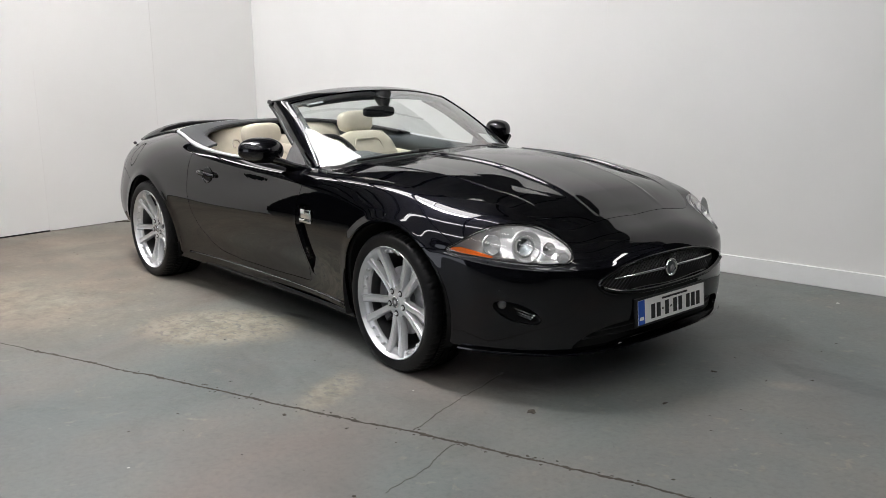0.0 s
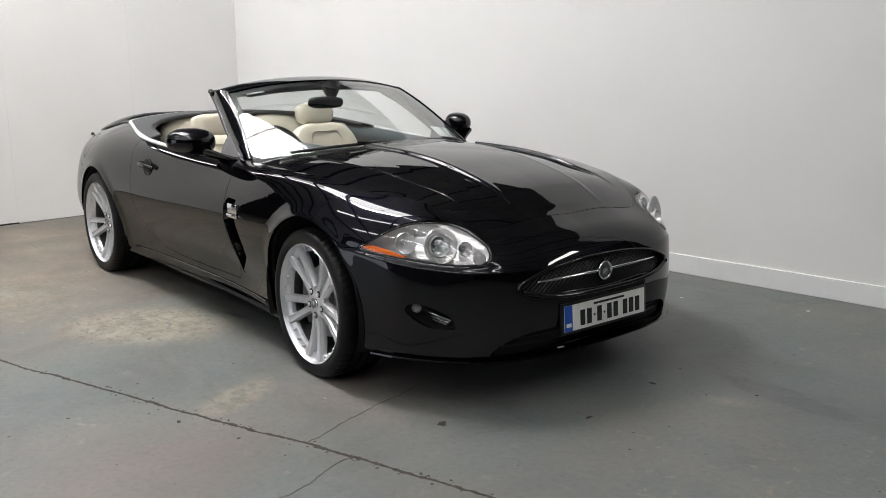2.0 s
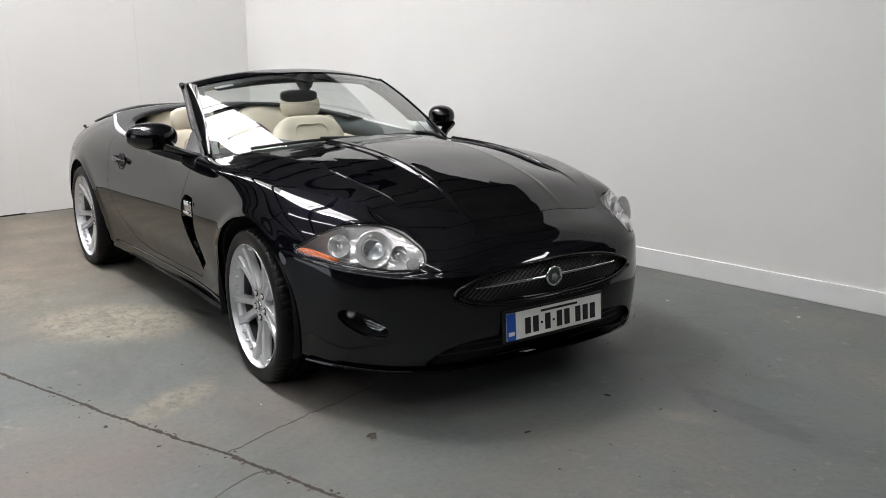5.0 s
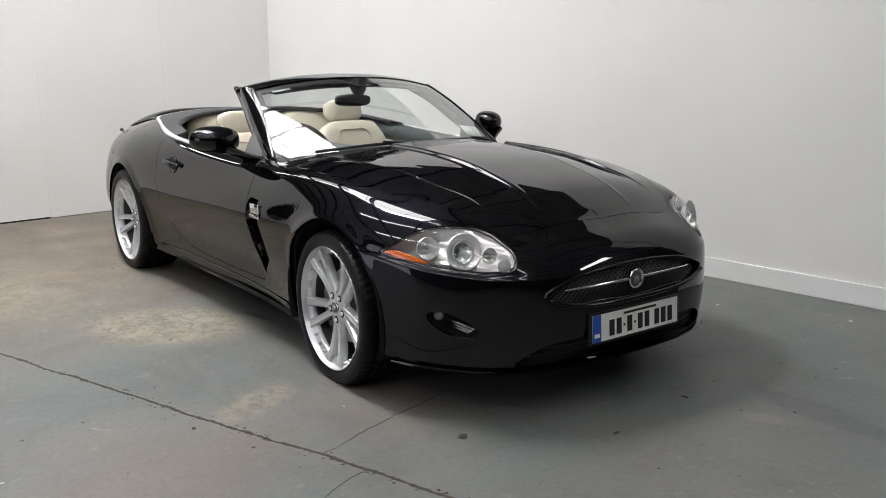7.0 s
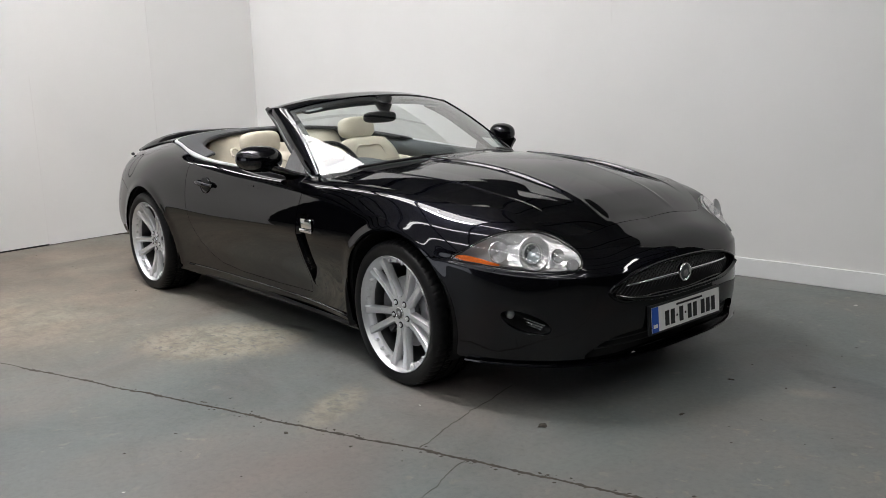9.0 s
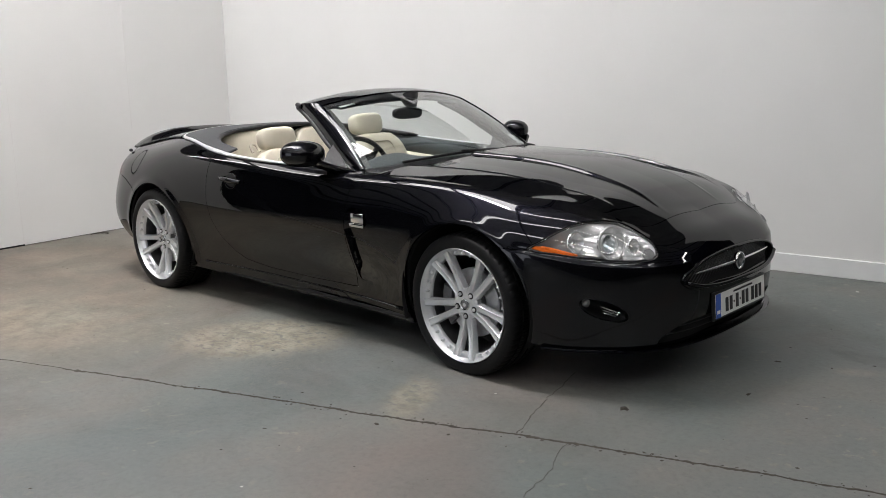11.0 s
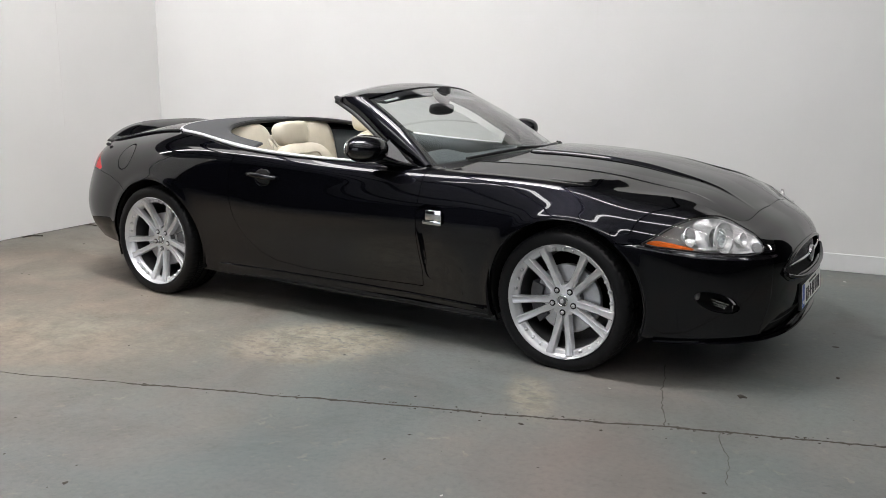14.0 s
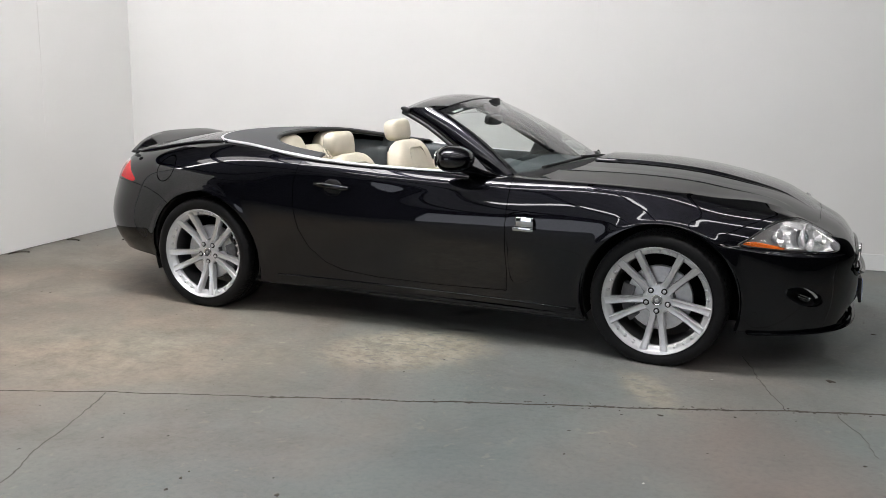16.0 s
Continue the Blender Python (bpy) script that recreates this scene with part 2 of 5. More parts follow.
DAYLIGHT = emitter("overcast_daylight", (0.84, 0.88, 1.0), 1.4)
MESHBLACK = simple("satin_grille_black", (0.075, 0.075, 0.078), 0.22)
TRIM = simple("satin_black_plastic", (0.010, 0.010, 0.011), 0.45, grain=0.2, scale=120, bump=0.0004)
INNER = simple("matt_black_underbody", (0.006, 0.006, 0.006), 0.9, grain=0.2, scale=30)
RUBBER = simple("tyre_rubber", (0.0055, 0.0055, 0.0060), 0.44, grain=0.25, scale=90, bump=0.0003, spec=0.22)
ALLOY = simple("silver_painted_alloy", (0.68, 0.69, 0.70), 0.24, metal=0.46, grain=0.04, scale=30)
# darkened copy of the alloy: shade behind the spokes put into its colour
ALLOY_SHADED = simple("shaded_wheel_barrel", (0.075, 0.075, 0.078), 0.5, metal=0.5, grain=0.1, scale=20)
CHROME = simple("chrome", (0.82, 0.83, 0.84), 0.06, metal=1.0)
BRIGHT = simple("satin_bright_metal", (0.80, 0.81, 0.82), 0.38, metal=0.7)
GREYTRIM = simple("grey_trim_plastic", (0.18, 0.18, 0.185), 0.5, grain=0.1, scale=90)
DISC = simple("machined_brake_disc", (0.62, 0.62, 0.63), 0.38, metal=0.7, grain=0.08, scale=50)
CALIPER = simple("grey_cast_caliper", (0.10, 0.10, 0.105), 0.55, grain=0.2, scale=50)
LEATHER = simple("ivory_leather", (0.62, 0.575, 0.47), 0.42, grain=0.05, scale=14, bump=0.0008)
SEAM = simple("ivory_leather_piping", (0.50, 0.46, 0.37), 0.5)
SLATE = simple("dark_slate_trim", (0.055, 0.066, 0.072), 0.5, grain=0.1, scale=80, bump=0.0004)
HOODCLOTH = simple("black_hood_cover_cloth", (0.042, 0.044, 0.047), 0.6, grain=0.25, scale=150, bump=0.0006)
CARPET = simple("charcoal_carpet", (0.02, 0.02, 0.021), 0.95, grain=0.3, scale=200)
SCREEN = glassy("windscreen_glass", (0.88, 0.93, 0.915), 0.0, ior=1.52)
LENS = glassy("headlamp_lens", (0.985, 0.985, 0.985), 0.0, ior=1.32)
BULB = glassy("projector_glass", (0.75, 0.8, 0.82), 0.0, ior=1.8)
REFLECT = simple("headlamp_reflector", (0.95, 0.95, 0.95), 0.17, metal=0.6)
LAMPGREY = simple("headlamp_bezel_silver", (0.46, 0.46, 0.455), 0.34, metal=0.25)
AMBER = simple("amber_indicator_lens", (0.80, 0.16, 0.02), 0.15, coat=0.6, grain=0.1, scale=60)
RED = simple("red_tail_lens", (0.42, 0.010, 0.014), 0.2, spec=0.3)
WHITELENS = simple("white_lamp_lens", (0.62, 0.60, 0.60), 0.2)
PLATEWHITE = simple("reflective_white_plate", (0.90, 0.90, 0.87), 0.4, grain=0.02, scale=30)
PLATEBLUE = simple("blue_plate_band", (0.02, 0.10, 0.50), 0.4)
BLACKINK = simple("black_plate_ink", (0.012, 0.012, 0.012), 0.5)
MIRROR = simple("mirror_silver", (0.85, 0.86, 0.87), 0.02, metal=1.0)
STICKER = simple("pale_paper_sticker", (0.55, 0.60, 0.58), 0.6)
PALE = simple("pale_paper_scrap", (0.5, 0.49, 0.46), 0.8)
DEBRIS = simple("dry_leaf_scraps", (0.045, 0.038, 0.03), 0.9, grain=0.4, scale=90)


# ---- mesh helpers ----
def part(name, verts, faces, mat, parent=None, label="", smooth=True, thick=0.0, sharp=None):
    """One mesh object, under a thing or a part."""
    me = bpy.data.meshes.new(name)
    me.from_pydata([tuple(map(float, v[:3])) for v in verts], [], [tuple(map(int, f)) for f in faces])
    me.materials.append(mat)
    me.polygons.foreach_set("use_smooth", [smooth] * len(me.polygons))
    if sharp is not None:
        me.set_sharp_from_angle(angle=radians(sharp))
    me.update()
    if len(verts[0]) == 6:
        me.normals_split_custom_set_from_vertices([tuple(map(float, v[3:])) for v in verts])
    ob = new(name, me)
    if parent is not None:
        ob.parent = parent
    if label:
        ob["label"] = label
    if thick:
        s = ob.modifiers.new("thickness", "SOLIDIFY")
        s.thickness, s.offset = thick, -1
    return ob


def bm_part(name, bm, mat, parent=None, label="", smooth=True, sharp=None):
    me = bpy.data.meshes.new(name)
    bm.to_mesh(me)
    bm.free()
    me.materials.append(mat)
    me.polygons.foreach_set("use_smooth", [smooth] * len(me.polygons))
    if sharp is not None:
        me.set_sharp_from_angle(angle=radians(sharp))
    ob = new(name, me)
    if parent is not None:
        ob.parent = parent
    if label:
        ob["label"] = label
    return ob


def spline(ts, ps, q):
    """Natural cubic spline through ps at ts, at the parameters q."""
    ts, ps, q = np.asarray(ts, float), np.asarray(ps, float), np.asarray(q, float)
    if ps.ndim == 1:
        return spline(ts, ps[:, None], q)[:, 0]
    n, h = len(ts), np.diff(ts)
    A, R = np.eye(n), np.zeros_like(ps)
    for i in range(1, n - 1):
        A[i, i - 1], A[i, i], A[i, i + 1] = h[i - 1], 2 * (h[i - 1] + h[i]), h[i]
        R[i] = 6 * ((ps[i + 1] - ps[i]) / h[i] - (ps[i] - ps[i - 1]) / h[i - 1])
    M = np.linalg.solve(A, R)
    k = np.clip(np.searchsorted(ts, q) - 1, 0, n - 2)
    a, b, hh = (ts[k + 1] - q)[:, None], (q - ts[k])[:, None], h[k][:, None]
    return (M[k] * a**3 + M[k + 1] * b**3) / (6 * hh) + (ps[k] / hh - M[k] * hh / 6) * a + (ps[k + 1] / hh - M[k + 1] * hh / 6) * b


def chord(ps):
    ps = np.asarray(ps, float)
    return np.concatenate([[0], np.cumsum(np.linalg.norm(np.diff(ps, axis=0), axis=1))])


def curve_pts(ps, n):
    t = chord(ps)
    return spline(t, ps, np.linspace(0, t[-1], n))


def grid_faces(nu, nv, close_u=False, close_v=False):
    """Quads of a grid of nu x nv points, v running fastest."""
    f = []
    for i in range(nu if close_u else nu - 1):
        for j in range(nv if close_v else nv - 1):
            a, b = i * nv + j, i * nv + (j + 1) % nv
            c, d = ((i + 1) % nu) * nv + (j + 1) % nv, ((i + 1) % nu) * nv + j
            f.append((a, b, c, d))
    return f


def tube(ps, radius, n=10, smooth_n=0, flat=1.0):
    """A rod along a curve; radius may be a list. Returns verts, faces."""
    ps = np.asarray(ps, float)
    if smooth_n:
        ps = curve_pts(ps, smooth_n)
    rad = np.broadcast_to(np.asarray(radius, float), (len(ps),)) if np.ndim(radius) == 0 else np.interp(np.linspace(0, 1, len(ps)), np.linspace(0, 1, len(radius)), radius)
    tan = np.gradient(ps, axis=0)
    tan /= np.linalg.norm(tan, axis=1)[:, None] + 1e-12
    up = np.array([0.0, 0, 1]) if abs(tan[0][2]) < 0.9 else np.array([1.0, 0, 0])
    vs = []
    for p, t, r in zip(ps, tan, rad):
        a = np.cross(t, up)
        a /= np.linalg.norm(a) + 1e-12
        b = np.cross(a, t)
        for k in range(n):
            c = 2 * math.pi * k / n
            vs.append(p + r * (math.cos(c) * a + flat * math.sin(c) * b))
    f = grid_faces(len(ps), n, close_v=True)
    f += [tuple(range(n)), tuple((len(ps) - 1) * n + k for k in reversed(range(n)))]
    return vs, f


def lathe(profile, n=64, axis="y"):
    """Turn a profile of (along the axis, radius) round the axis."""
    vs = []
    for k in range(n):
        c, s = math.cos(2 * math.pi * k / n), math.sin(2 * math.pi * k / n)
        for d, r in profile:
            vs.append({"y": (r * c, d, r * s), "x": (d, r * c, r * s), "z": (r * c, r * s, d)}[axis])
    return vs, grid_faces(n, len(profile), close_u=True)


def ellipsoid(n=24, m=16, power=2.0):
    vs = []
    for i in range(m + 1):
        th = math.pi * i / m - math.pi / 2
        for k in range(n):
            ph = 2 * math.pi * k / n
            c, s_, ct, st = math.cos(ph), math.sin(ph), math.cos(th), math.sin(th)
            e = 2 / power
            vs.append((abs(ct) ** e * abs(c) ** e * np.sign(c), abs(ct) ** e * abs(s_) ** e * np.sign(s_), abs(st) ** e * np.sign(st)))
    return vs, grid_faces(m + 1, n, close_v=True)


def box(sx, sy, sz, at=(0, 0, 0), bevel=0.0, seg=2):
    bm = bmesh.new()
    bmesh.ops.create_cube(bm, size=1)
    bmesh.ops.scale(bm, vec=(sx, sy, sz), verts=bm.verts)
    if bevel:
        bmesh.ops.bevel(bm, geom=bm.edges[:], offset=bevel, segments=seg, affect="EDGES", profile=0.5)
    bmesh.ops.translate(bm, vec=at, verts=bm.verts)
    return bm


def merged(*meshes):
    """Several (verts, faces) as one."""
    V, F = [], []
    for v, f in meshes:
        o = len(V)
        V += [tuple(p) for p in v]
        F += [tuple(i + o for i in q) for q in f]
    return V, F


def mirrored(v, f):
    return [(p[0], -p[1], *p[2:4], *(-c for c in p[4:5]), *p[5:]) for p in v], [tuple(reversed(q)) for q in f]


def welded(V, F):
    """Join points that lie on the middle plane, and drop faces that collapse."""
    seen, to, nv = {}, [], []
    for p in V:
        key = (round(p[0], 4), round(p[2], 4)) if abs(p[1]) < 2e-4 else None
        if key is not None and key in seen:
            to.append(seen[key])
            continue
        nv.append((p[0], 0.0, *p[2:4], *(0.0 for _ in p[4:5]), *p[5:]) if key is not None else tuple(p))
        to.append(len(nv) - 1)
        if key is not None:
            seen[key] = len(nv) - 1
    nf = []
    for q in F:
        r = []
        for i in q:
            if to[i] not in r:
                r.append(to[i])
        if len(r) > 2:
            nf.append(tuple(r))
    return nv, nf


def cut(V, F, T, field):
    """Split the faces along field = 0. Returns verts, faces and, per face, tags extended by the side (0 below, 1 above)."""
    V = [tuple(p) for p in V]
    val = list(field(np.asarray(V)[:, :3]))
    made, NF, NT = {}, [], []
    for q, tag in zip(F, T):
        sg = [val[i] >= 0 for i in q]
        if all(sg) or not any(sg):
            NF.append(q)
            NT.append(tag + (int(sg[0]),))
            continue
        lo, hi = [], []
        for a, b, sa, sb in zip(q, q[1:] + q[:1], sg, sg[1:] + sg[:1]):
            (hi if sa else lo).append(a)
            if sa != sb:
                key = (min(a, b), max(a, b))
                if key not in made:
                    k = val[a] / (val[a] - val[b])
                    V.append(tuple(V[a][c] + k * (V[b][c] - V[a][c]) for c in range(len(V[a]))))
                    val.append(0.0)
                    made[key] = len(V) - 1
                lo.append(made[key])
                hi.append(made[key])
        for ring, side in ((lo, 0), (hi, 1)):
            if len(ring) > 2:
                NF.append(tuple(ring))
                NT.append(tag + (side,))
    return V, NF, NT


def taken(V, F, keep):
    """The faces for which keep is true, with their own verts."""
    use, nv, nf = {}, [], []
    for q, k in zip(F, keep):
        if k:
            for i in q:
                if i not in use:
                    use[i] = len(nv)
                    nv.append(V[i])
            nf.append(tuple(use[i] for i in q))
    return nv, nf


def with_rim(V, F, depth):
    """Fold the open edges of a panel inwards, with hard corners. Points carry their normals."""
    count = {}
    for q in F:
        for a, b in zip(q, q[1:] + q[:1]):
            count[(min(a, b), max(a, b))] = count.get((min(a, b), max(a, b)), 0) + 1
    V, NF = [tuple(p) for p in V], list(F)
    P, N = np.array([p[:3] for p in V]), np.array([p[3:] for p in V])
    out, edges = {}, []
    for q in F:
        for a, b in zip(q, q[1:] + q[:1]):
            if count[(min(a, b), max(a, b))] == 1:
                d = np.cross(P[b] - P[a], N[a])
                ln = np.linalg.norm(d)
                if ln > 1e-9:
                    d = d / ln
                    out[a], out[b] = out.get(a, 0) + d, out.get(b, 0) + d
                    edges.append((a, b))
    top, low = {}, {}
    for i, d in out.items():
        d = d / (np.linalg.norm(d) + 1e-9)
        top[i] = len(V)
        V.append((*P[i], *d))
        low[i] = len(V)
        V.append((*(P[i] - N[i] * depth), *d))
    for a, b in edges:
        NF.append((top[b], top[a], low[a], low[b]))
    return V, NF


def outline_field(poly):
    """Signed distance to a closed outline in two coordinates: positive inside."""
    P = np.asarray(poly, float)
    Q = np.roll(P, -1, axis=0)

    def f(p):
        p = np.asarray(p, float)
        best, inside = np.full(len(p), 1e9), np.zeros(len(p), bool)
        for a, b in zip(P, Q):
            d = b - a
            t = np.clip(((p - a) @ d) / (d @ d + 1e-15), 0, 1)
            best = np.minimum(best, np.linalg.norm(p - a - t[:, None] * d, axis=1))
            cond = (a[1] > p[:, 1]) != (b[1] > p[:, 1])
            with np.errstate(divide="ignore", invalid="ignore"):
                xi = a[0] + (p[:, 1] - a[1]) / (b[1] - a[1]) * (b[0] - a[0])
            inside ^= cond & (p[:, 0] < xi)
        return np.where(inside, best, -best)

    return f


def closed_curve(ps, n=80):
    ps = list(map(tuple, ps))
    ring = ps[-3:] + ps + ps[:3]
    t = chord(ring)
    return spline(t, ring, np.linspace(t[3], t[3 + len(ps)], n, endpoint=False))


# ---- the bay: floor, walls, ceiling ----
RA = radians(ROOM_ANGLE)
UX, UY = np.array([math.cos(RA), math.sin(RA), 0]), np.array([-math.sin(RA), math.cos(RA), 0])
ORIGIN = np.array([CORNER[0], CORNER[1], 0])


def room_at(u, v, z):
    """A point u along the back wall from the corner, v out from it towards the hall."""
    return ORIGIN + u * UX - v * UY + np.array([0, 0, z])


def room_box(name, u0, u1, v0, v1, z0, z1, mat, parent=None, bevel=0.0):
    bm = box(u1 - u0, v1 - v0, z1 - z0, bevel=bevel)
    ob = bm_part(name, bm, mat, parent, smooth=False)
    ob.matrix_world = Matrix.Translation(room_at((u0 + u1) / 2, (v0 + v1) / 2, (z0 + z1) / 2)) @ Matrix.Rotation(RA, 4, "Z")
    return ob


def structure(ob, label):
    return tagged(ob, label, kind="structure")


structure(room_box("wall_north", -0.2, BACK_END, -0.2, 0, 0, WALL_H, WALL), "smooth white painted board wall behind the car")
structure(room_box("wall_west", -0.2, 0, 0, LEFT_END, 0.006, LEFT_H, WALL), "white painted board wall with fine upright seams")
# black filler and strip stand in for the shade under the boards
structure(room_box("gap_filler", -0.19, -0.02, 0, LEFT_END, 0.0, 0.0055, GAP_SHADE), "black filler for the shade in the gap under the boards")
structure(room_box("gap_strip", -0.004, 0.003, 2.37, LEFT_END, 0.0005, 0.014, GAP_SHADE), "black strip for the shade in the gap under the end boards")
for u0, v0, u1, v1, z0, z1 in ((4.39, 0.0, 4.3925, 0.0013, 1.75, WALL_H), (0.0, 1.20, 0.0016, 1.2035, 0.9, LEFT_H), (0.0, 2.37, 0.0016, 2.3735, 0.01, 1.5)):
    structure(room_box("trim", u0 - 0.0002, u1, v0 - 0.0002, v1, z0, z1, SEAMGREY), "fine grey seam between wall boards")
ob = room_box("wall_south", HALL_U - 0.2, ROOM_X + 0.2, ROOM_Y, ROOM_Y + 0.2, 0, ROOM_H, HALL)
structure(ob, "dark cladding closing the hall")
ob = room_box("wall_east", ROOM_X, ROOM_X + 0.2, HALL_V, ROOM_Y, 0, ROOM_H, HALL)
structure(ob, "dark cladding closing the hall")
structure(room_box("wall_north_far", HALL_U - 0.2, ROOM_X + 0.2, HALL_V - 0.2, HALL_V, 0, ROOM_H, HALL), "dark cladding of the hall beyond the partition")
structure(room_box("wall_west_far", HALL_U - 0.2, HALL_U, HALL_V, ROOM_Y, 0, ROOM_H, HALL), "dark cladding of the hall beyond the partition")
structure(room_box("ceiling", HALL_U - 0.2, ROOM_X + 0.2, HALL_V - 0.2, ROOM_Y + 0.2, ROOM_H, ROOM_H + 0.1, ROOF), "grey sheeted roof with rooflights")
structure(room_box("baseboard", 0.0, BACK_END, 0.0005, 0.018, 0, 0.128, SKIRT, bevel=0.004), "white painted skirting board along the wall")

floor_v = []
GU = np.linspace(HALL_U, ROOM_X, 60)
GV = np.linspace(HALL_V, ROOM_Y, 50)
for u in GU:
    for v in GV:
        floor_v.append(room_at(u, v, 0))
floor = structure(part("floor", floor_v, grid_faces(len(GU), len(GV)), FLOOR, smooth=False), "worn grey painted concrete floor with joints and cracks")

# rooflights let into the roof, with purlins crossing below them
# slim strip carried on to 12.2, unseen, to brighten nose and right-hand wall
ROOFLIGHTS = [(-2.60, 0.70, 2.08, 3.295, 3, PANEL_LOW), (0.70, 4.00, 2.08, 3.295, 3, PANEL_BANK), (-6.40, 2.30, 3.30, 3.58, 7, PANEL), (2.30, 3.80, 3.30, 3.58, 1, PANEL_KEY), (3.80, 12.2, 3.34, 3.50, 6, PANEL), (0.6, 12.0, 5.60, 5.82, 7, PANEL_ROW), (0.6, 12.0, 9.0, 9.32, 7, PANEL_ROW)]
for u0, u1, v0, v1, n, mat in ROOFLIGHTS:
    for k in range(n):
        a = u0 + (u1 - u0) * k / n
        ob = room_box("rooflight", a + 0.025, a + (u1 - u0) / n - 0.025, v0, v1, ROOM_H - 0.03, ROOM_H - 0.005, mat)
        tagged(ob, "long translucent rooflight sheet between the purlins", "rooflight", "rooflights")
for k in range(13):
    u = -7.38 + k * 1.9
    ob = room_box("purlin", u - 0.035, u + 0.035, HALL_V, ROOM_Y, ROOM_H - 0.20, ROOM_H - 0.06, STEEL)
    tagged(ob, "dark steel purlin under the roof sheets", "purlin", "roof purlins", "structure")
# the hall's open delivery door, far behind, with grey daylight in it
ob = room_box("door_1", -2.8, 3.2, ROOM_Y - 0.04, ROOM_Y - 0.01, 0.0, 3.9, DAYLIGHT)
structure(ob, "tall open delivery door with overcast daylight beyond")
# an added short strip light hung from the roof beyond the end of the wall
# never in view; it only puts the white highlight on the nose
lamp = new("strip_lamp")
lamp.matrix_world = Matrix.Translation(room_at(8.9, 0.03, 2.45))
room_box("tube", 8.3, 9.5, 0.0, 0.07, 2.45, 2.60, PANEL_GLINT)
room_box("housing", 8.28, 9.52, -0.01, 0.08, 2.602, 2.64, STEEL)
for k, u in enumerate((8.5, 9.3)):
    room_box("hanger", u - 0.008, u + 0.008, 0.027, 0.043, 2.641, ROOM_H, STEEL)
for ob in [o for o in scene.objects if o.name.split(".")[0] in ("tube", "housing", "hanger")]:
    m = ob.matrix_world.copy()
    ob.parent = lamp
    ob.matrix_parent_inverse = lamp.matrix_world.inverted()
tagged(lamp, "white strip light added for the nose's highlight, hung on rods from the roof", "lamp")


# ---- the car: long design lines from the nose round the side to the tail ----
# each line: (x ahead of the front axle, y half-width, z height) at the fifteen stations
LINES = {
    "floor_edge": [(0.925, 0, 0.215), (0.915, 0.28, 0.215), (0.845, 0.55, 0.215), (0.67, 0.74, 0.215), (0.41, 0.862, 0.215), (0.0, 0.885, 0.20), (-0.40, 0.862, 0.172), (-0.70, 0.835, 0.168), (-1.45, 0.825, 0.165), (-2.1, 0.85, 0.18), (-2.752, 0.91, 0.22), (-3.15, 0.88, 0.27), (-3.51, 0.75, 0.29), (-3.72, 0.42, 0.30), (-3.74, 0, 0.30)],
    "lower": [(0.95, 0, 0.33), (0.94, 0.28, 0.33), (0.862, 0.555, 0.33), (0.682, 0.745, 0.33), (0.415, 0.872, 0.35), (0.0, 0.905, 0.38), (-0.42, 0.872, 0.31), (-0.70, 0.845, 0.30), (-1.45, 0.838, 0.30), (-2.1, 0.872, 0.31), (-2.752, 0.935, 0.38), (-3.16, 0.915, 0.37), (-3.555, 0.78, 0.38), (-3.77, 0.40, 0.38), (-3.82, 0, 0.38)],
    "mid": [(0.948, 0, 0.48), (0.935, 0.29, 0.48), (0.866, 0.548, 0.48), (0.680, 0.755, 0.48), (0.395, 0.880, 0.50), (0.0, 0.918, 0.55), (-0.45, 0.898, 0.47), (-0.70, 0.888, 0.465), (-1.45, 0.888, 0.46), (-2.1, 0.912, 0.47), (-2.752, 0.946, 0.55), (-3.17, 0.925, 0.53), (-3.58, 0.79, 0.52), (-3.81, 0.41, 0.52), (-3.86, 0, 0.52)],
    "waist": [(0.904, 0, 0.617), (0.893, 0.30, 0.613), (0.826, 0.565, 0.616), (0.620, 0.760, 0.638), (0.362, 0.876, 0.656), (0.0, 0.918, 0.71), (-0.45, 0.922, 0.64), (-0.70, 0.924, 0.635), (-1.45, 0.928, 0.63), (-2.1, 0.940, 0.64), (-2.752, 0.95, 0.70), (-3.15, 0.915, 0.68), (-3.545, 0.775, 0.68), (-3.80, 0.41, 0.68), (-3.86, 0, 0.68)],
    "shoulder": [(0.832, 0, 0.690), (0.823, 0.28, 0.686), (0.765, 0.535, 0.684), (0.588, 0.682, 0.765), (0.320, 0.806, 0.790), (0.0, 0.850, 0.826), (-0.45, 0.870, 0.832), (-0.70, 0.874, 0.822), (-1.45, 0.895, 0.80), (-2.1, 0.918, 0.81), (-2.752, 0.912, 0.84), (-3.10, 0.865, 0.835), (-3.475, 0.755, 0.82), (-3.71, 0.44, 0.83), (-3.76, 0, 0.83)],
    "crest": [(0.735, 0, 0.742), (0.728, 0.27, 0.740), (0.692, 0.490, 0.728), (0.508, 0.608, 0.814), (0.270, 0.712, 0.847), (0.0, 0.760, 0.878), (-0.45, 0.777, 0.899), (-0.70, 0.772, 0.901), (-1.45, 0.826, 0.912), (-2.1, 0.838, 0.950), (-2.70, 0.70, 1.005), (-3.08, 0.655, 0.975), (-3.43, 0.655, 0.915), (-3.61, 0.42, 0.922), (-3.66, 0, 0.925)],
}
FRONT_AXLE, REAR_AXLE, AXLE_Z = 0.0, -2.752, 0.335
ARCH_F, ARCH_R = 0.392, 0.388
rows = np.array([LINES[k] for k in ("floor_edge", "lower", "mid", "waist", "shoulder", "crest")])
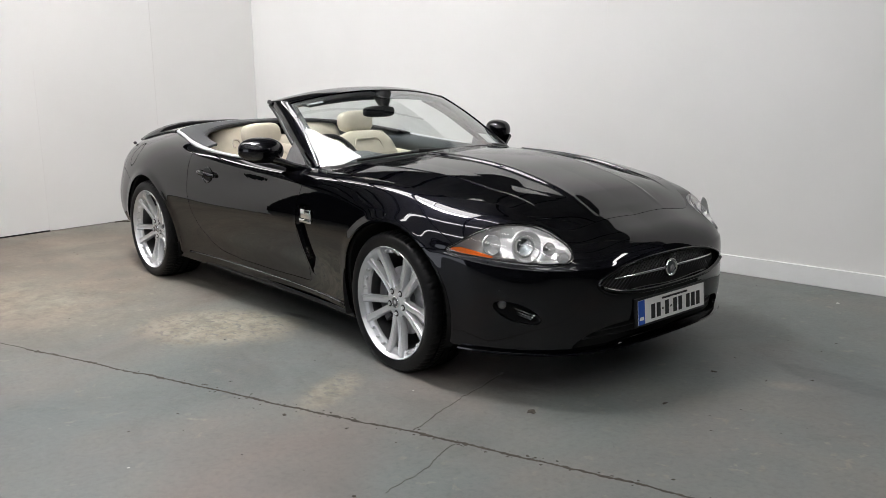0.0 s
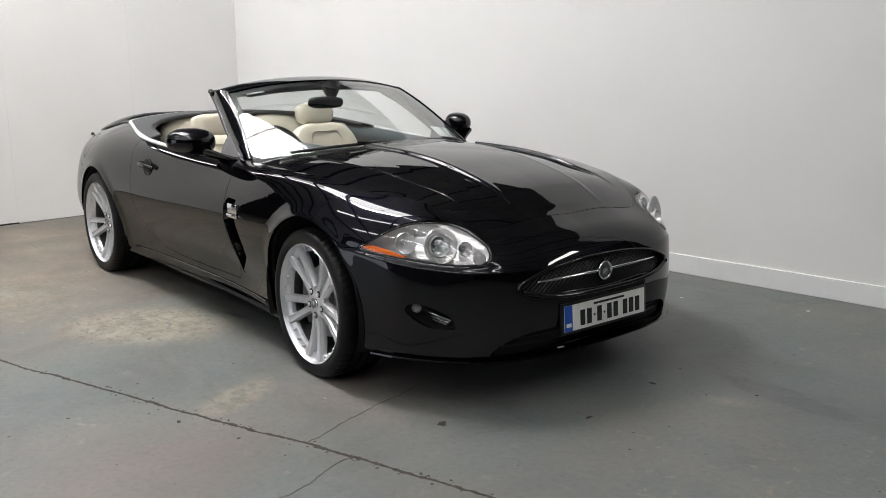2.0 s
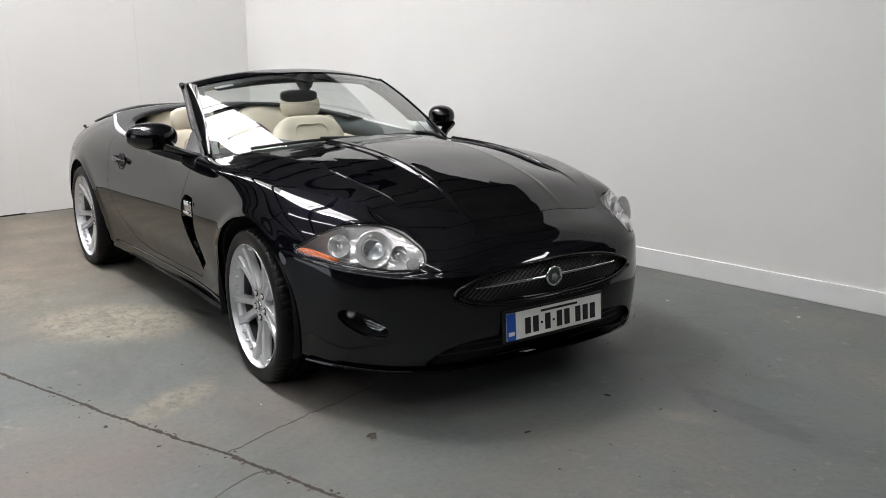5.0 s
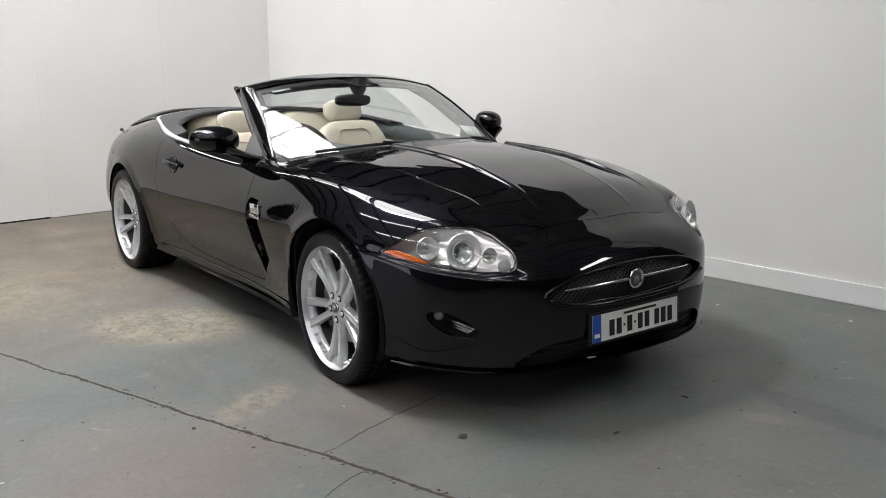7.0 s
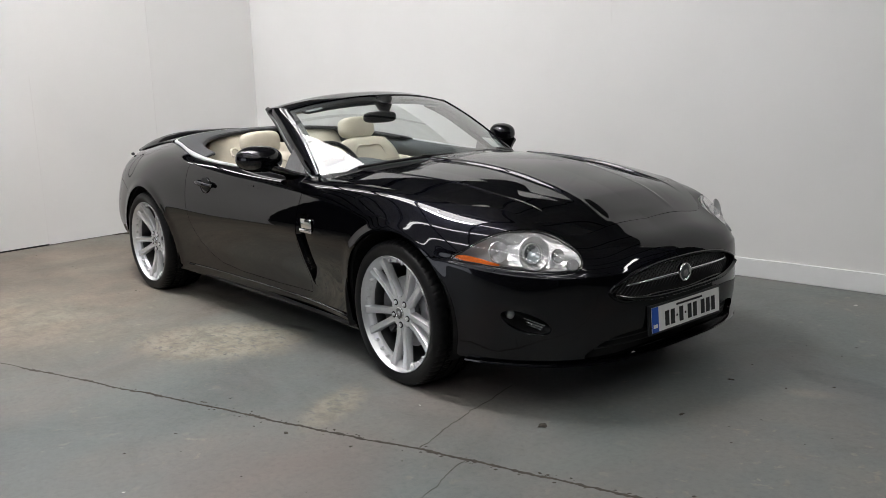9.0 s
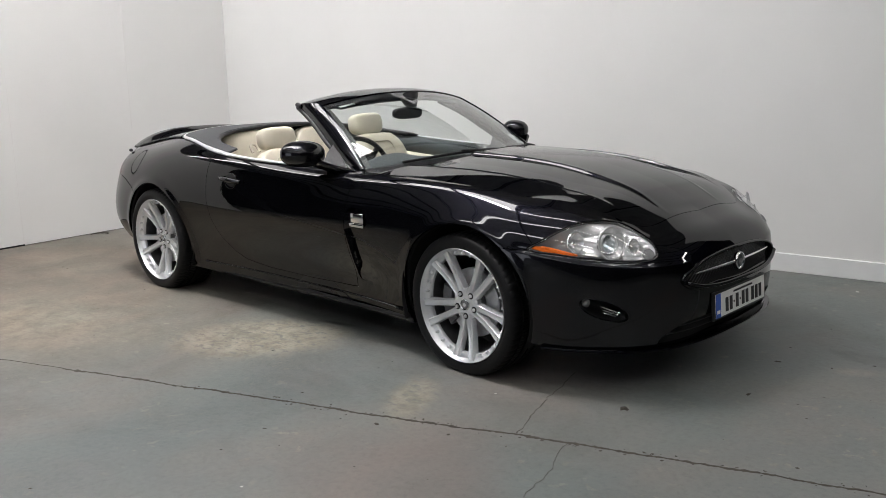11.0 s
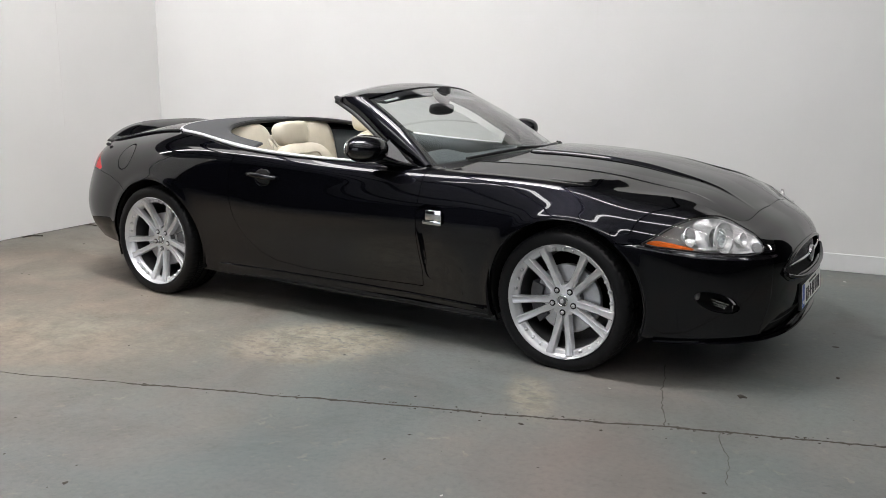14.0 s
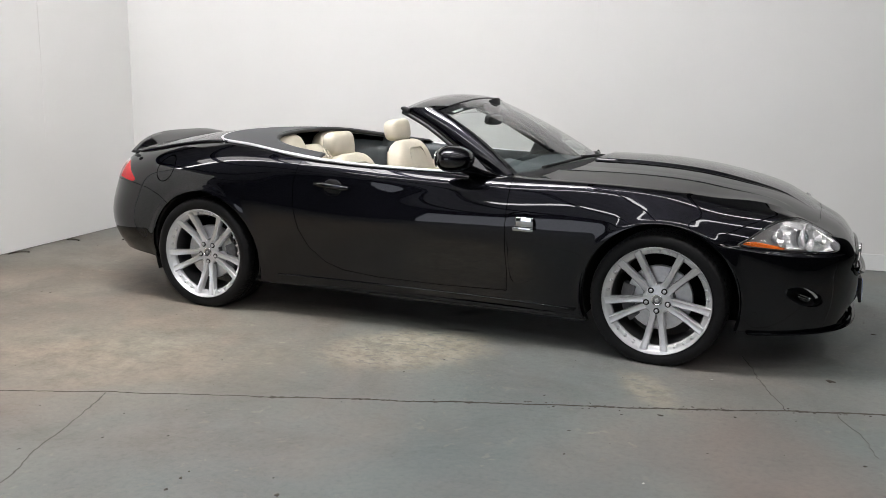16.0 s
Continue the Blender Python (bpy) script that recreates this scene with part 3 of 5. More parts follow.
# the flank folds over tightly below the waist
fold = 0.5 * (rows[4] + rows[5])
fold[:, 1] += np.array([0, 0, 0, 0, 0.004, 0.009, 0.015, 0.015, 0.0145, 0.010, 0.021, 0.014, 0.006, 0, 0])
fold[:, 2] += np.array([0, 0, 0, 0, 0.004, 0.009, 0.013, 0.015, 0.013, 0.026, 0.021, 0.014, 0.006, 0, 0])
rows = np.concatenate([rows[:5], fold[None], rows[5:]])
station = np.mean([chord(r) for r in rows], axis=0)
sq = np.concatenate([np.linspace(station[k], station[k + 1], n, endpoint=False) for k, n in enumerate([14, 16, 20, 24, 26, 28, 18, 34, 30, 28, 22, 20, 16, 8])] + [[station[-1]]])
fine_rows = np.array([spline(station, r, sq) for r in rows])
NR = 96
shell = np.zeros((len(sq), NR, 3))
for i in range(len(sq)):
    col = fine_rows[:, i]
    t = chord(col)
    shell[i] = spline(t, col, np.linspace(0, t[-1], NR))
shell[0, :, 1] = 0
shell[-1, :, 1] = 0
CREST = shell[:, -1].copy()

# flared wheel-arch lips
for cx, R in ((FRONT_AXLE, ARCH_F), (REAR_AXLE, ARCH_R)):
    r = np.hypot(shell[..., 0] - cx, shell[..., 2] - AXLE_Z)
    near = np.exp(-(((r - R) / 0.035) ** 2)) * (shell[..., 2] > 0.22)
    shell[..., 1] += 0.010 * near
# a soft dished flank along the lower door
zz, xx = shell[..., 2], shell[..., 0]
shell[..., 1] -= 0.008 * np.exp(-(((zz - 0.37) / 0.07) ** 2)) * np.clip((xx + 2.3) / 0.4, 0, 1) * np.clip((-0.55 - xx) / 0.3, 0, 1)

# headlamp outline along an axis from its rear point to its front end
LAMP_REAR = np.array([0.368, 0.877, 0.650])
LAMP_AXIS = np.array([0.834, -0.550, -0.03])


def grid_normals(g, toward):
    """Smooth normals of a grid of points, on the side of the given direction at its middle."""
    n = np.cross(np.gradient(g, axis=0), np.gradient(g, axis=1))
    n /= np.linalg.norm(n, axis=2)[..., None] + 1e-12
    m = n[g.shape[0] // 2, g.shape[1] // 2]
    return n if m @ np.array(toward) > 0 else -n


nrm = grid_normals(shell, (0, 1, 0))
# the bumper stands a little proud of the lamps, with a soft shelf below them
dl = shell - LAMP_REAR
la = dl @ LAMP_AXIS
lb = dl[..., 2] + 0.03 * la
shelf = np.interp(la, [-0.1, 0.0, 0.24, 0.45, 0.60, 0.75], [-0.012, -0.020, -0.042, -0.050, -0.048, -0.045])
proud = 0.0065 / (1 + np.exp((lb - shelf) / 0.0032)) * np.exp(-np.clip(shelf - lb, 0, 1) / 0.10)
proud *= np.clip((la + 0.12) / 0.12, 0, 1) * np.clip((0.80 - la) / 0.25, 0, 1) * (shell[..., 0] > 0.1)
shell += nrm * proud[..., None]
nrm = grid_normals(shell, (0, 1, 0))
nrm[0, :, 1] = nrm[-1, :, 1] = 0
V = np.concatenate([shell, nrm], 2).reshape(-1, 6)
F = grid_faces(len(sq), NR)
if np.cross(shell[150, 31] - shell[150, 30], shell[151, 30] - shell[150, 30]) @ nrm[150, 30] < 0:
    F = [tuple(reversed(q)) for q in F]
T = [() for _ in F]


def arch_field(p):
    f = ARCH_F - np.hypot(p[:, 0] - FRONT_AXLE, p[:, 2] - AXLE_Z)
    r = ARCH_R - np.hypot(p[:, 0] - REAR_AXLE, p[:, 2] - AXLE_Z)
    return np.maximum(f, r)


# headlamp outline
LAMP_OUTLINE = closed_curve([(0.0, 0.0), (0.10, -0.016), (0.24, -0.025), (0.40, -0.032), (0.51, -0.028), (0.560, -0.008), (0.552, 0.022), (0.50, 0.062), (0.43, 0.097), (0.33, 0.122), (0.22, 0.114), (0.11, 0.068), (0.04, 0.025)], 90)
lamp_sd = outline_field(LAMP_OUTLINE)


def lamp_ab(p):
    d = np.asarray(p) - LAMP_REAR
    return np.stack([d @ LAMP_AXIS, d[:, 2] + 0.03 * (d @ LAMP_AXIS)], 1)


def lamp_field(p):
    f = lamp_sd(lamp_ab(p))
    return np.where((p[:, 0] > 0.30) & (p[:, 1] > 0.40), f, -1.0)


GRILLE_OUTLINE = closed_curve([(-0.468, 0.505), (-0.44, 0.478), (-0.30, 0.462), (0, 0.455), (0.30, 0.462), (0.44, 0.478), (0.468, 0.505), (0.42, 0.538), (0.28, 0.572), (0, 0.588), (-0.28, 0.572), (-0.42, 0.538)], 96)
grille_sd = outline_field(GRILLE_OUTLINE)


def grille_field(p):
    return np.where(p[:, 0] > 0.7, grille_sd(p[:, 1:3]), -1.0)


INTAKE_OUTLINE = closed_curve([(-0.56, 0.245), (-0.3, 0.236), (0, 0.234), (0.3, 0.236), (0.56, 0.245), (0.50, 0.290), (0.40, 0.318), (0.2, 0.325), (0, 0.326), (-0.2, 0.325), (-0.40, 0.318), (-0.50, 0.290)], 90)
intake_sd = outline_field(INTAKE_OUTLINE)


def intake_field(p):
    return np.where(p[:, 0] > 0.7, intake_sd(p[:, 1:3]), -1.0)


FOG_C, FOG_AX = np.array([0.672, 0.735, 0.392]), np.array([0.72, -0.69, -0.06])


def fog_field(p):
    d = p - FOG_C
    a, b = d @ FOG_AX, d[:, 2] + 0.28 * (d @ FOG_AX)
    return np.where(p[:, 0] > 0.45, 1 - np.sqrt((a / 0.108) ** 2 + (b / 0.043) ** 2), -1.0) * 0.043


DOOR_OUTLINE = [(-0.802, 1.2), (-0.808, 0.60), (-0.815, 0.285), (-1.2, 0.275), (-1.6, 0.282), (-1.82, 0.305), (-1.93, 0.345), (-2.02, 0.43), (-2.075, 0.54), (-2.10, 0.66), (-2.11, 0.80), (-2.08, 0.95), (-2.06, 1.2)]
door_sd = outline_field(DOOR_OUTLINE)
GAP = 0.0017


def door_in(p):
    return door_sd(p[:, [0, 2]]) - GAP


def door_out(p):
    return door_sd(p[:, [0, 2]]) + GAP


def bumper_line(p):
    """Positive on the front bumper: ahead of and below the line from the arch to the lamp, and all the nose."""
    z_line = np.interp(p[:, 0], [0.0, 0.30, 0.38, 0.60, 0.80], [0.655, 0.640, 0.648, 0.70, 2.0])
    return np.where(p[:, 0] > -0.1, np.maximum(z_line - p[:, 2], 0.56 * (p[:, 0] - 0.66) * 0 + (0.50 - p[:, 1])), -1.0)


def bumper_f_in(p):
    return bumper_line(p) - GAP


def bumper_f_out(p):
    return bumper_line(p) + GAP


REAR_LINE = [(-3.9, 0.742), (-3.50, 0.742), (-3.36, 0.738), (-3.20, 0.715), (-3.08, 0.675), (-2.95, 0.60)]


def rear_line(p):
    z = np.interp(p[:, 0], [a for a, _ in REAR_LINE], [b for _, b in REAR_LINE])
    return np.where(p[:, 0] < -2.9, z - p[:, 2], -1.0)


def rear_in(p):
    return rear_line(p) - GAP


def rear_out(p):
    return rear_line(p) + GAP


def fuel(p):
    return np.hypot((p[:, 0] + 3.068) * 1.08, p[:, 2] - 0.838) - 0.076


TAIL_OUTLINE = closed_curve([(-3.325, 0.750), (-3.45, 0.748), (-3.58, 0.750), (-3.70, 0.752), (-3.72, 0.815), (-3.66, 0.865), (-3.57, 0.872), (-3.48, 0.852), (-3.40, 0.800)], 60)
tail_sd = outline_field(TAIL_OUTLINE)


def tail_field(p):
    return np.where(p[:, 0] < -3.2, tail_sd(p[:, [0, 2]]), -1.0)


VENT = [(-0.797, 0.705), (-0.797, 0.55), (-0.796, 0.38), (-0.780, 0.338), (-0.720, 0.336), (-0.680, 0.36), (-0.654, 0.47), (-0.640, 0.62), (-0.640, 0.69), (-0.665, 0.722), (-0.72, 0.730), (-0.78, 0.726)]
vent_sd = outline_field(closed_curve(VENT, 60))


def vent_field(p):
    return np.where((p[:, 0] < -0.5) & (p[:, 0] > -1.0), vent_sd(p[:, [0, 2]]), -1.0)


fields = [arch_field, lamp_field, lambda p: lamp_field(p) + 0.004, grille_field, intake_field, fog_field, door_in, door_out, bumper_f_in, bumper_f_out, rear_in, rear_out, lambda p: fuel(p) - 0.0034, lambda p: fuel(p) + 0.0034, tail_field, vent_field, lambda p: np.where(p[:, 0] < -3.2, p[:, 2] - 0.838 - 0.35 * (p[:, 0] + 3.55), -1.0)]
for fld in fields:
    V, F, T = cut(V, F, T, fld)
TA = np.array(T)
arch, lamp, lampg, grille, intake, fog, din, dout, bin_, bout, rin, rout, fo, fi, tail, vent, pale = TA.T
solid = (arch == 0) & (grille == 0) & (intake == 0) & (fog == 0)
groups = {
    "headlamp_cover": solid & (lamp == 1),
    "front_bumper": solid & (lampg == 0) & (bin_ == 1),
    "front_wing": None,
    "door": solid & (din == 1),
    "fuel_flap": solid & (fi == 0) & (fo == 0),
    "rear_bumper": solid & (rin == 1) & (tail == 0),
    "tail_lamp": solid & (tail == 1) & (pale == 0),
    "reversing_lens": solid & (tail == 1) & (pale == 1),
    "side_vent": solid & (vent == 1) & (dout == 0),
}
cen = np.array([np.mean([V[i] for i in q], axis=0) for q in F])
rest = solid & (lampg == 0) & (bout == 0) & (dout == 0) & (rout == 0) & (tail == 0) & (vent == 0)
groups["front_wing"] = rest & (cen[:, 0] > -1.2)
groups["rear_quarter"] = rest & (cen[:, 0] <= -1.2) & (fo == 1)

car = new("car")
tagged(car, "glossy black two-door convertible with its roof folded down", "car")

LABELS = {"front_bumper": "glossy black front bumper", "door": "glossy black door", "tail_lamp": "red tail lamp lens", "reversing_lens": "white upper lens of the tail lamp", "side_vent": "black recessed vent behind the front wheel"}
MATS = {"tail_lamp": RED, "reversing_lens": WHITELENS, "side_vent": PAINT}
made = {}
for name, keep in groups.items():
    if name == "headlamp_cover":
        continue
    v, f = taken(V, F, keep)
    if name == "side_vent":
        v = [(p[0], p[1] - 0.001 - 0.027 * float(np.clip((p[0] + 0.797) / 0.016, 0, 1) * np.clip((p[2] - 0.335) / 0.10, 0, 1)), *p[2:]) for p in v]
    vm, fm = mirrored(v, f)
    if name not in ("front_bumper", "rear_bumper"):
        v, f = with_rim(v, f, 0.014)
        vm, fm = mirrored(v, f)
    if name in ("front_bumper", "rear_bumper"):
        mv, mf = with_rim(*welded(*merged((vm, fm), (v, f))), 0.014)
        made[name] = [part(name, mv, mf, MATS.get(name, PAINT), car, LABELS.get(name, ""))]
    else:
        made[name] = [part(name, v, f, MATS.get(name, PAINT), car, LABELS.get(name, "")), part(name, vm, fm, MATS.get(name, PAINT), car, LABELS.get(name, ""))]
lamp_v, lamp_f = taken(V, F, groups["headlamp_cover"])
lamp_v = [p[:3] for p in lamp_v]

# dark structure behind the gaps and openings
inner = shell.copy()
inner -= nrm * 0.030
inner[..., 1] = np.maximum(inner[..., 1], 0)
inner[:, -1, 2] -= 0.02
iv, if_, it = cut(inner.reshape(-1, 3), grid_faces(len(sq), NR), [() for _ in range((len(sq) - 1) * (NR - 1))], lambda p: np.maximum(arch_field(p) - 0.004, np.maximum(lamp_field(p), fog_field(p))))
iv, if_ = taken(iv, if_, np.array(it)[:, 0] == 0)
mv, mf = merged((iv, if_), mirrored(iv, if_))
part("inner_structure", mv, mf, INNER, car, "matt black inner body")

# bonnet: between the crest lines, with a raised centre and two flanking creases
k2, k7 = int(np.argmin(abs(sq - station[2]))), int(np.argmin(abs(sq - station[7])))
NU, NVV = 120, 290
side_curve = curve_pts(CREST[k2 : k7 + 1 : 4], NU)
front_curve = curve_pts(CREST[0 : k2 + 1 : 3], NVV)
centre_curve = curve_pts([(0.735, 0, 0.742), (0.60, 0, 0.803), (0.40, 0, 0.866), (0.10, 0, 0.925), (-0.20, 0, 0.955), (-0.47, 0, 0.965)], NU)
vv = np.linspace(0, 1, NVV)
cowl = np.stack([-0.47 - 0.23 * vv**2.2, 0.772 * vv, 0.962 - 0.069 * vv**1.75], 1)
front_curve[0], front_curve[-1], side_curve[0], side_curve[-1] = centre_curve[0], side_curve[0], side_curve[0], cowl[-1]
bonnet = np.zeros((NU, NVV, 3))
for i, u in enumerate(np.linspace(0, 1, NU)):
    for j, v in enumerate(vv):
        a = (1 - v) * centre_curve[i] + v * side_curve[i] + (1 - u) * front_curve[j] + u * cowl[j]
        b = (1 - u) * ((1 - v) * centre_curve[0] + v * side_curve[0]) + u * ((1 - v) * cowl[0] + v * cowl[-1])
        p = a - b
        y = p[1]
        fade = min(1, u / 0.16) ** 1.6
        e1 = 0.262 - 0.004 * u
        drop = 1 / (1 + math.exp((y - e1) / 0.0045))
        e2 = 0.465 + 0.15 * u
        ys = side_curve[i][1] + 1e-6
        t1 = (y - e1) / (e2 - e1)
        t2 = (y - e2) / max(0.05, ys - e2)
        flank_h = 0.028 * (1 - t1) if t1 < 1 else 0.0
        step = 0.018 * min(1, max(0, (u - 0.12) / 0.35))
        outer = step * max(0.0, 1 - max(0.0, t2)) / (1 + math.exp((e2 - y) / 0.0045))
        outer += 0.0055 * math.exp(-(((y - e2 - 0.006) / 0.0065) ** 2)) * min(1, max(0, (u - 0.15) / 0.3))
        rise = min(1, u / 0.5)
        rise = rise * rise * (3 - 2 * rise)
        p[2] += fade * (outer + 0.017 * drop) + rise * ((flank_h if y > e1 else 0.028) - 0.025 * (1 - v)) - 0.012 * fade * (1 - rise) * drop
        p[2] += 0.006 * math.sin(math.pi * v) * math.sin(math.pi * min(1, u * 1.05 + 0.02)) ** 0.8
        w = max(0.0, (v - 0.55) / 0.45)
        p[2] += 0.010 * min(1, u / 0.2) * w * (1 - w * w)
        bonnet[i, j] = p
# the centre between the inner creases is gently crowned
for i, u in enumerate(np.linspace(0, 1, NU)):
    ye = 0.250 - 0.004 * u
    ze, full = float(np.interp(ye, bonnet[i, :, 1], bonnet[i, :, 2])), min(1.0, u / 0.06)
    full = full * full * (3 - 2 * full)
    for j in range(NVV):
        y = bonnet[i, j, 1]
        crown = ze + 0.0065 * (1 - (y / ye) ** 2) - 0.001
        inside = 1 / (1 + math.exp((y - 0.240) / 0.006))
        bonnet[i, j, 2] += full * inside * (crown - bonnet[i, j, 2])
bonnet[:, 0, 1] = 0
bonnet[:, -1] += (bonnet[:, -2] - bonnet[:, -1]) * 0.2
bonnet[0] += (bonnet[1] - bonnet[0]) * 0.25
bn = grid_normals(bonnet, (0, 0, 1))
bn[:, 0, 1] = 0
bv = np.concatenate([bonnet, bn], 2).reshape(-1, 6)
bf = grid_faces(NU, NVV)
if np.cross(bonnet[50, 31] - bonnet[50, 30], bonnet[51, 30] - bonnet[50, 30])[2] < 0:
    bf = [tuple(reversed(q)) for q in bf]
mv, mf = with_rim(*welded(*merged((bv, bf), mirrored(bv, bf))), 0.014)
ob = part("bonnet", mv, mf, PAINT, car, "long glossy black bonnet with raised centre creases")

# ---- rear deck: hood cover, boot lid, bright waist trim, spoiler ----
k9 = int(np.argmin(abs(sq - station[9])))
crest_x, crest_y, crest_z = CREST[k9 - 30 :, 0][::-1], CREST[k9 - 30 :, 1][::-1], CREST[k9 - 30 :, 2][::-1]


def deck_centre(x):
    return float(spline([-3.70, -3.50, -3.25, -2.95, -2.55, -2.2, -1.9], [0.930, 0.958, 1.005, 1.045, 1.060, 1.055, 1.04], [x])[0])


def deck_point(x, v):
    """v: 0 on the middle line, 1 on the crest."""
    yc, zc = np.interp(x, crest_x, crest_y), np.interp(x, crest_x, crest_z)
    z0 = deck_centre(x)
    return (x, v * yc, z0 + (zc - z0) * v**2.6)


dx, dvn = np.linspace(-1.98, -3.655, 90), np.linspace(0, 1, 40)
DV = [deck_point(x, v) for x in dx for v in dvn]
DF = grid_faces(len(dx), len(dvn))
COCKPIT = curve_pts([(-1.90, 0.775), (-2.10, 0.745), (-2.32, 0.675), (-2.46, 0.53), (-2.525, 0.28), (-2.535, 0.0)], 40)
cockpit_sd = outline_field(list(map(tuple, COCKPIT)) + [(-2.535, -0.1), (-1.5, -0.1), (-1.5, 0.775)])
TRIM_PLAN = curve_pts([(-2.70, 0.75), (-2.78, 0.66), (-2.86, 0.55), (-2.93, 0.3), (-2.95, 0.0)], 30)
hood_sd = outline_field(list(map(tuple, TRIM_PLAN)) + [(-2.95, -0.1), (-1.5, -0.1), (-1.5, 1.0), (-2.70, 1.0)])
DT = [() for _ in DF]
for fld in (lambda p: cockpit_sd(p[:, :2]), lambda p: hood_sd(p[:, :2]) - 0.004, lambda p: hood_sd(p[:, :2]) + 0.004, lambda p: p[:, 0] + 3.02, lambda p: p[:, 0] + 3.024):
    DV, DF, DT = cut(DV, DF, DT, fld)
DT = np.array(DT)
for name, keep, mat, label in (
    ("hood_cover", (DT[:, 0] == 0) & (DT[:, 1] == 1), HOODCLOTH, "dark cloth cover over the folded roof"),
    ("rear_deck", (DT[:, 2] == 0) & (DT[:, 3] == 1), PAINT, ""),
    ("boot_lid", (DT[:, 2] == 0) & (DT[:, 4] == 0), PAINT, "glossy black boot lid"),
):
    v, f = taken(DV, DF, keep)
    mv, mf = welded(*merged((v, f), mirrored(v, f)))
    mf = [tuple(reversed(q)) for q in mf]
    part(name, mv, mf, mat, car, label, thick=0.012)


def crest_at(x):
    return np.array([x, np.interp(x, CREST[::-1, 0], CREST[::-1, 1]), np.interp(x, CREST[::-1, 0], CREST[::-1, 2])])


trim_path = [crest_at(x) + (0, -0.004, 0.006) for x in np.linspace(-0.98, -2.66, 30)]
trim_path += [np.array([x, y, deck_point(x, y / np.interp(x, crest_x, crest_y))[2] + 0.004]) for x, y in TRIM_PLAN[8:]]
half = curve_pts(trim_path, 110)
v1, f1 = tube(half, list(np.interp(half[:, 0][::-1], [-2.9, -2.35, -2.1, -1.9, -1.4, -0.9], [0.017, 0.016, 0.023, 0.019, 0.015, 0.010])[::-1]), 8, flat=0.55)
for vv1, ff1 in ((v1, f1), mirrored(v1, f1)):
    part("waist_trim", vv1, ff1, BRIGHT, car, "bright metal waist trim")
# inner lip of the cockpit opening
lip = [(x, y, deck_point(x, min(1, y / np.interp(x, crest_x, crest_y)))[2] - 0.004) for x, y in COCKPIT[4:]]
lip = lip + [(x, -y, z) for x, y, z in lip[-2::-1]]
part("cockpit_seal", *tube(lip, 0.012, 8), TRIM, car, "black rubber seal round the rear of the cockpit")

sv, ns = [], 41
for k in range(ns):
    s = -1 + 2 * k / (ns - 1)
    y = 0.625 * s
    xb = -3.585 + 0.060 * abs(s) ** 2.4
    zb = deck_centre(max(xb + 0.1, -3.6)) - 0.030 - 0.038 * abs(s) ** 3
    h = 0.086 * (1 - abs(s) ** 3.2)
    for px, pz in ((0.16, 0.012), (0.09, 0.55 * h + 0.012), (0.02, 0.92 * h + 0.010), (-0.02, h + 0.012), (-0.030, h + 0.004), (-0.034, 0.3 * h), (-0.040 + 0.02 * abs(s) ** 8, -0.03 + 0.026 * abs(s) ** 8), (0.14, -0.03 + 0.026 * abs(s) ** 8)):
        sv.append((xb + px, y, zb + pz))
sf = grid_faces(ns, 8, close_v=True) + [tuple(range(8)), tuple((ns - 1) * 8 + k for k in range(7, -1, -1))]
part("boot_spoiler", sv, sf, PAINT, car, "slim black lip spoiler", sharp=50)
part("boot_seal", *tube([(-3.02, y, deck_point(-3.02, abs(y) / 0.67)[2] - 0.008) for y in np.linspace(-0.64, 0.64, 15)], 0.006, 6), INNER, car)

# ---- windscreen, frame, wipers ----
def screen_point(u, v):
    """u: 0 at the foot, 1 at the top; v: -1 to 1 across."""
    a = abs(v)
    foot = np.array([-0.550 - 0.280 * a**2.05, 0.735 * v, 0.960 - 0.056 * a**2])
    top = np.array([-1.262 - 0.073 * a**2.2, 0.605 * v, 1.300 - 0.064 * a**2.2])
    p = foot + u * (top - foot)
    bow = 0.022 * 4 * u * (1 - u) / 1.0
    return p + np.array([0.45, 0, 0.9]) * bow


gu, gv = 24, 40
sg = [screen_point(u, v) for u in np.linspace(-0.03, 1.02, gu) for v in np.linspace(-1.0, 1.0, gv)]
ws = part("windscreen", sg, grid_faces(gu, gv), SCREEN, car, "clear windscreen glass")
ws.visible_shadow = False
# black band round the glass
bandv, bandf = [], []
for s in (-1, 1):
    o = len(bandv)
    for u in np.linspace(-0.03, 1.02, 20):
        for w in (1.0, 0.955):
            bandv.append(screen_point(u, s * w) + np.array([-0.003, 0, -0.004]))
    bandf += [tuple(i + o for i in q) for q in grid_faces(20, 2)]
o = len(bandv)
for v in np.linspace(-0.97, 0.97, 30):
    for u in (1.02, 0.93 - 0.10 * math.exp(-((v / 0.13) ** 2))):
        bandv.append(screen_point(u, v) + np.array([-0.003, 0, -0.004]))
bandf += [tuple(i + o for i in q) for q in grid_faces(30, 2)]
part("glass_border", bandv, bandf, TRIM, car, "black printed border of the glass")

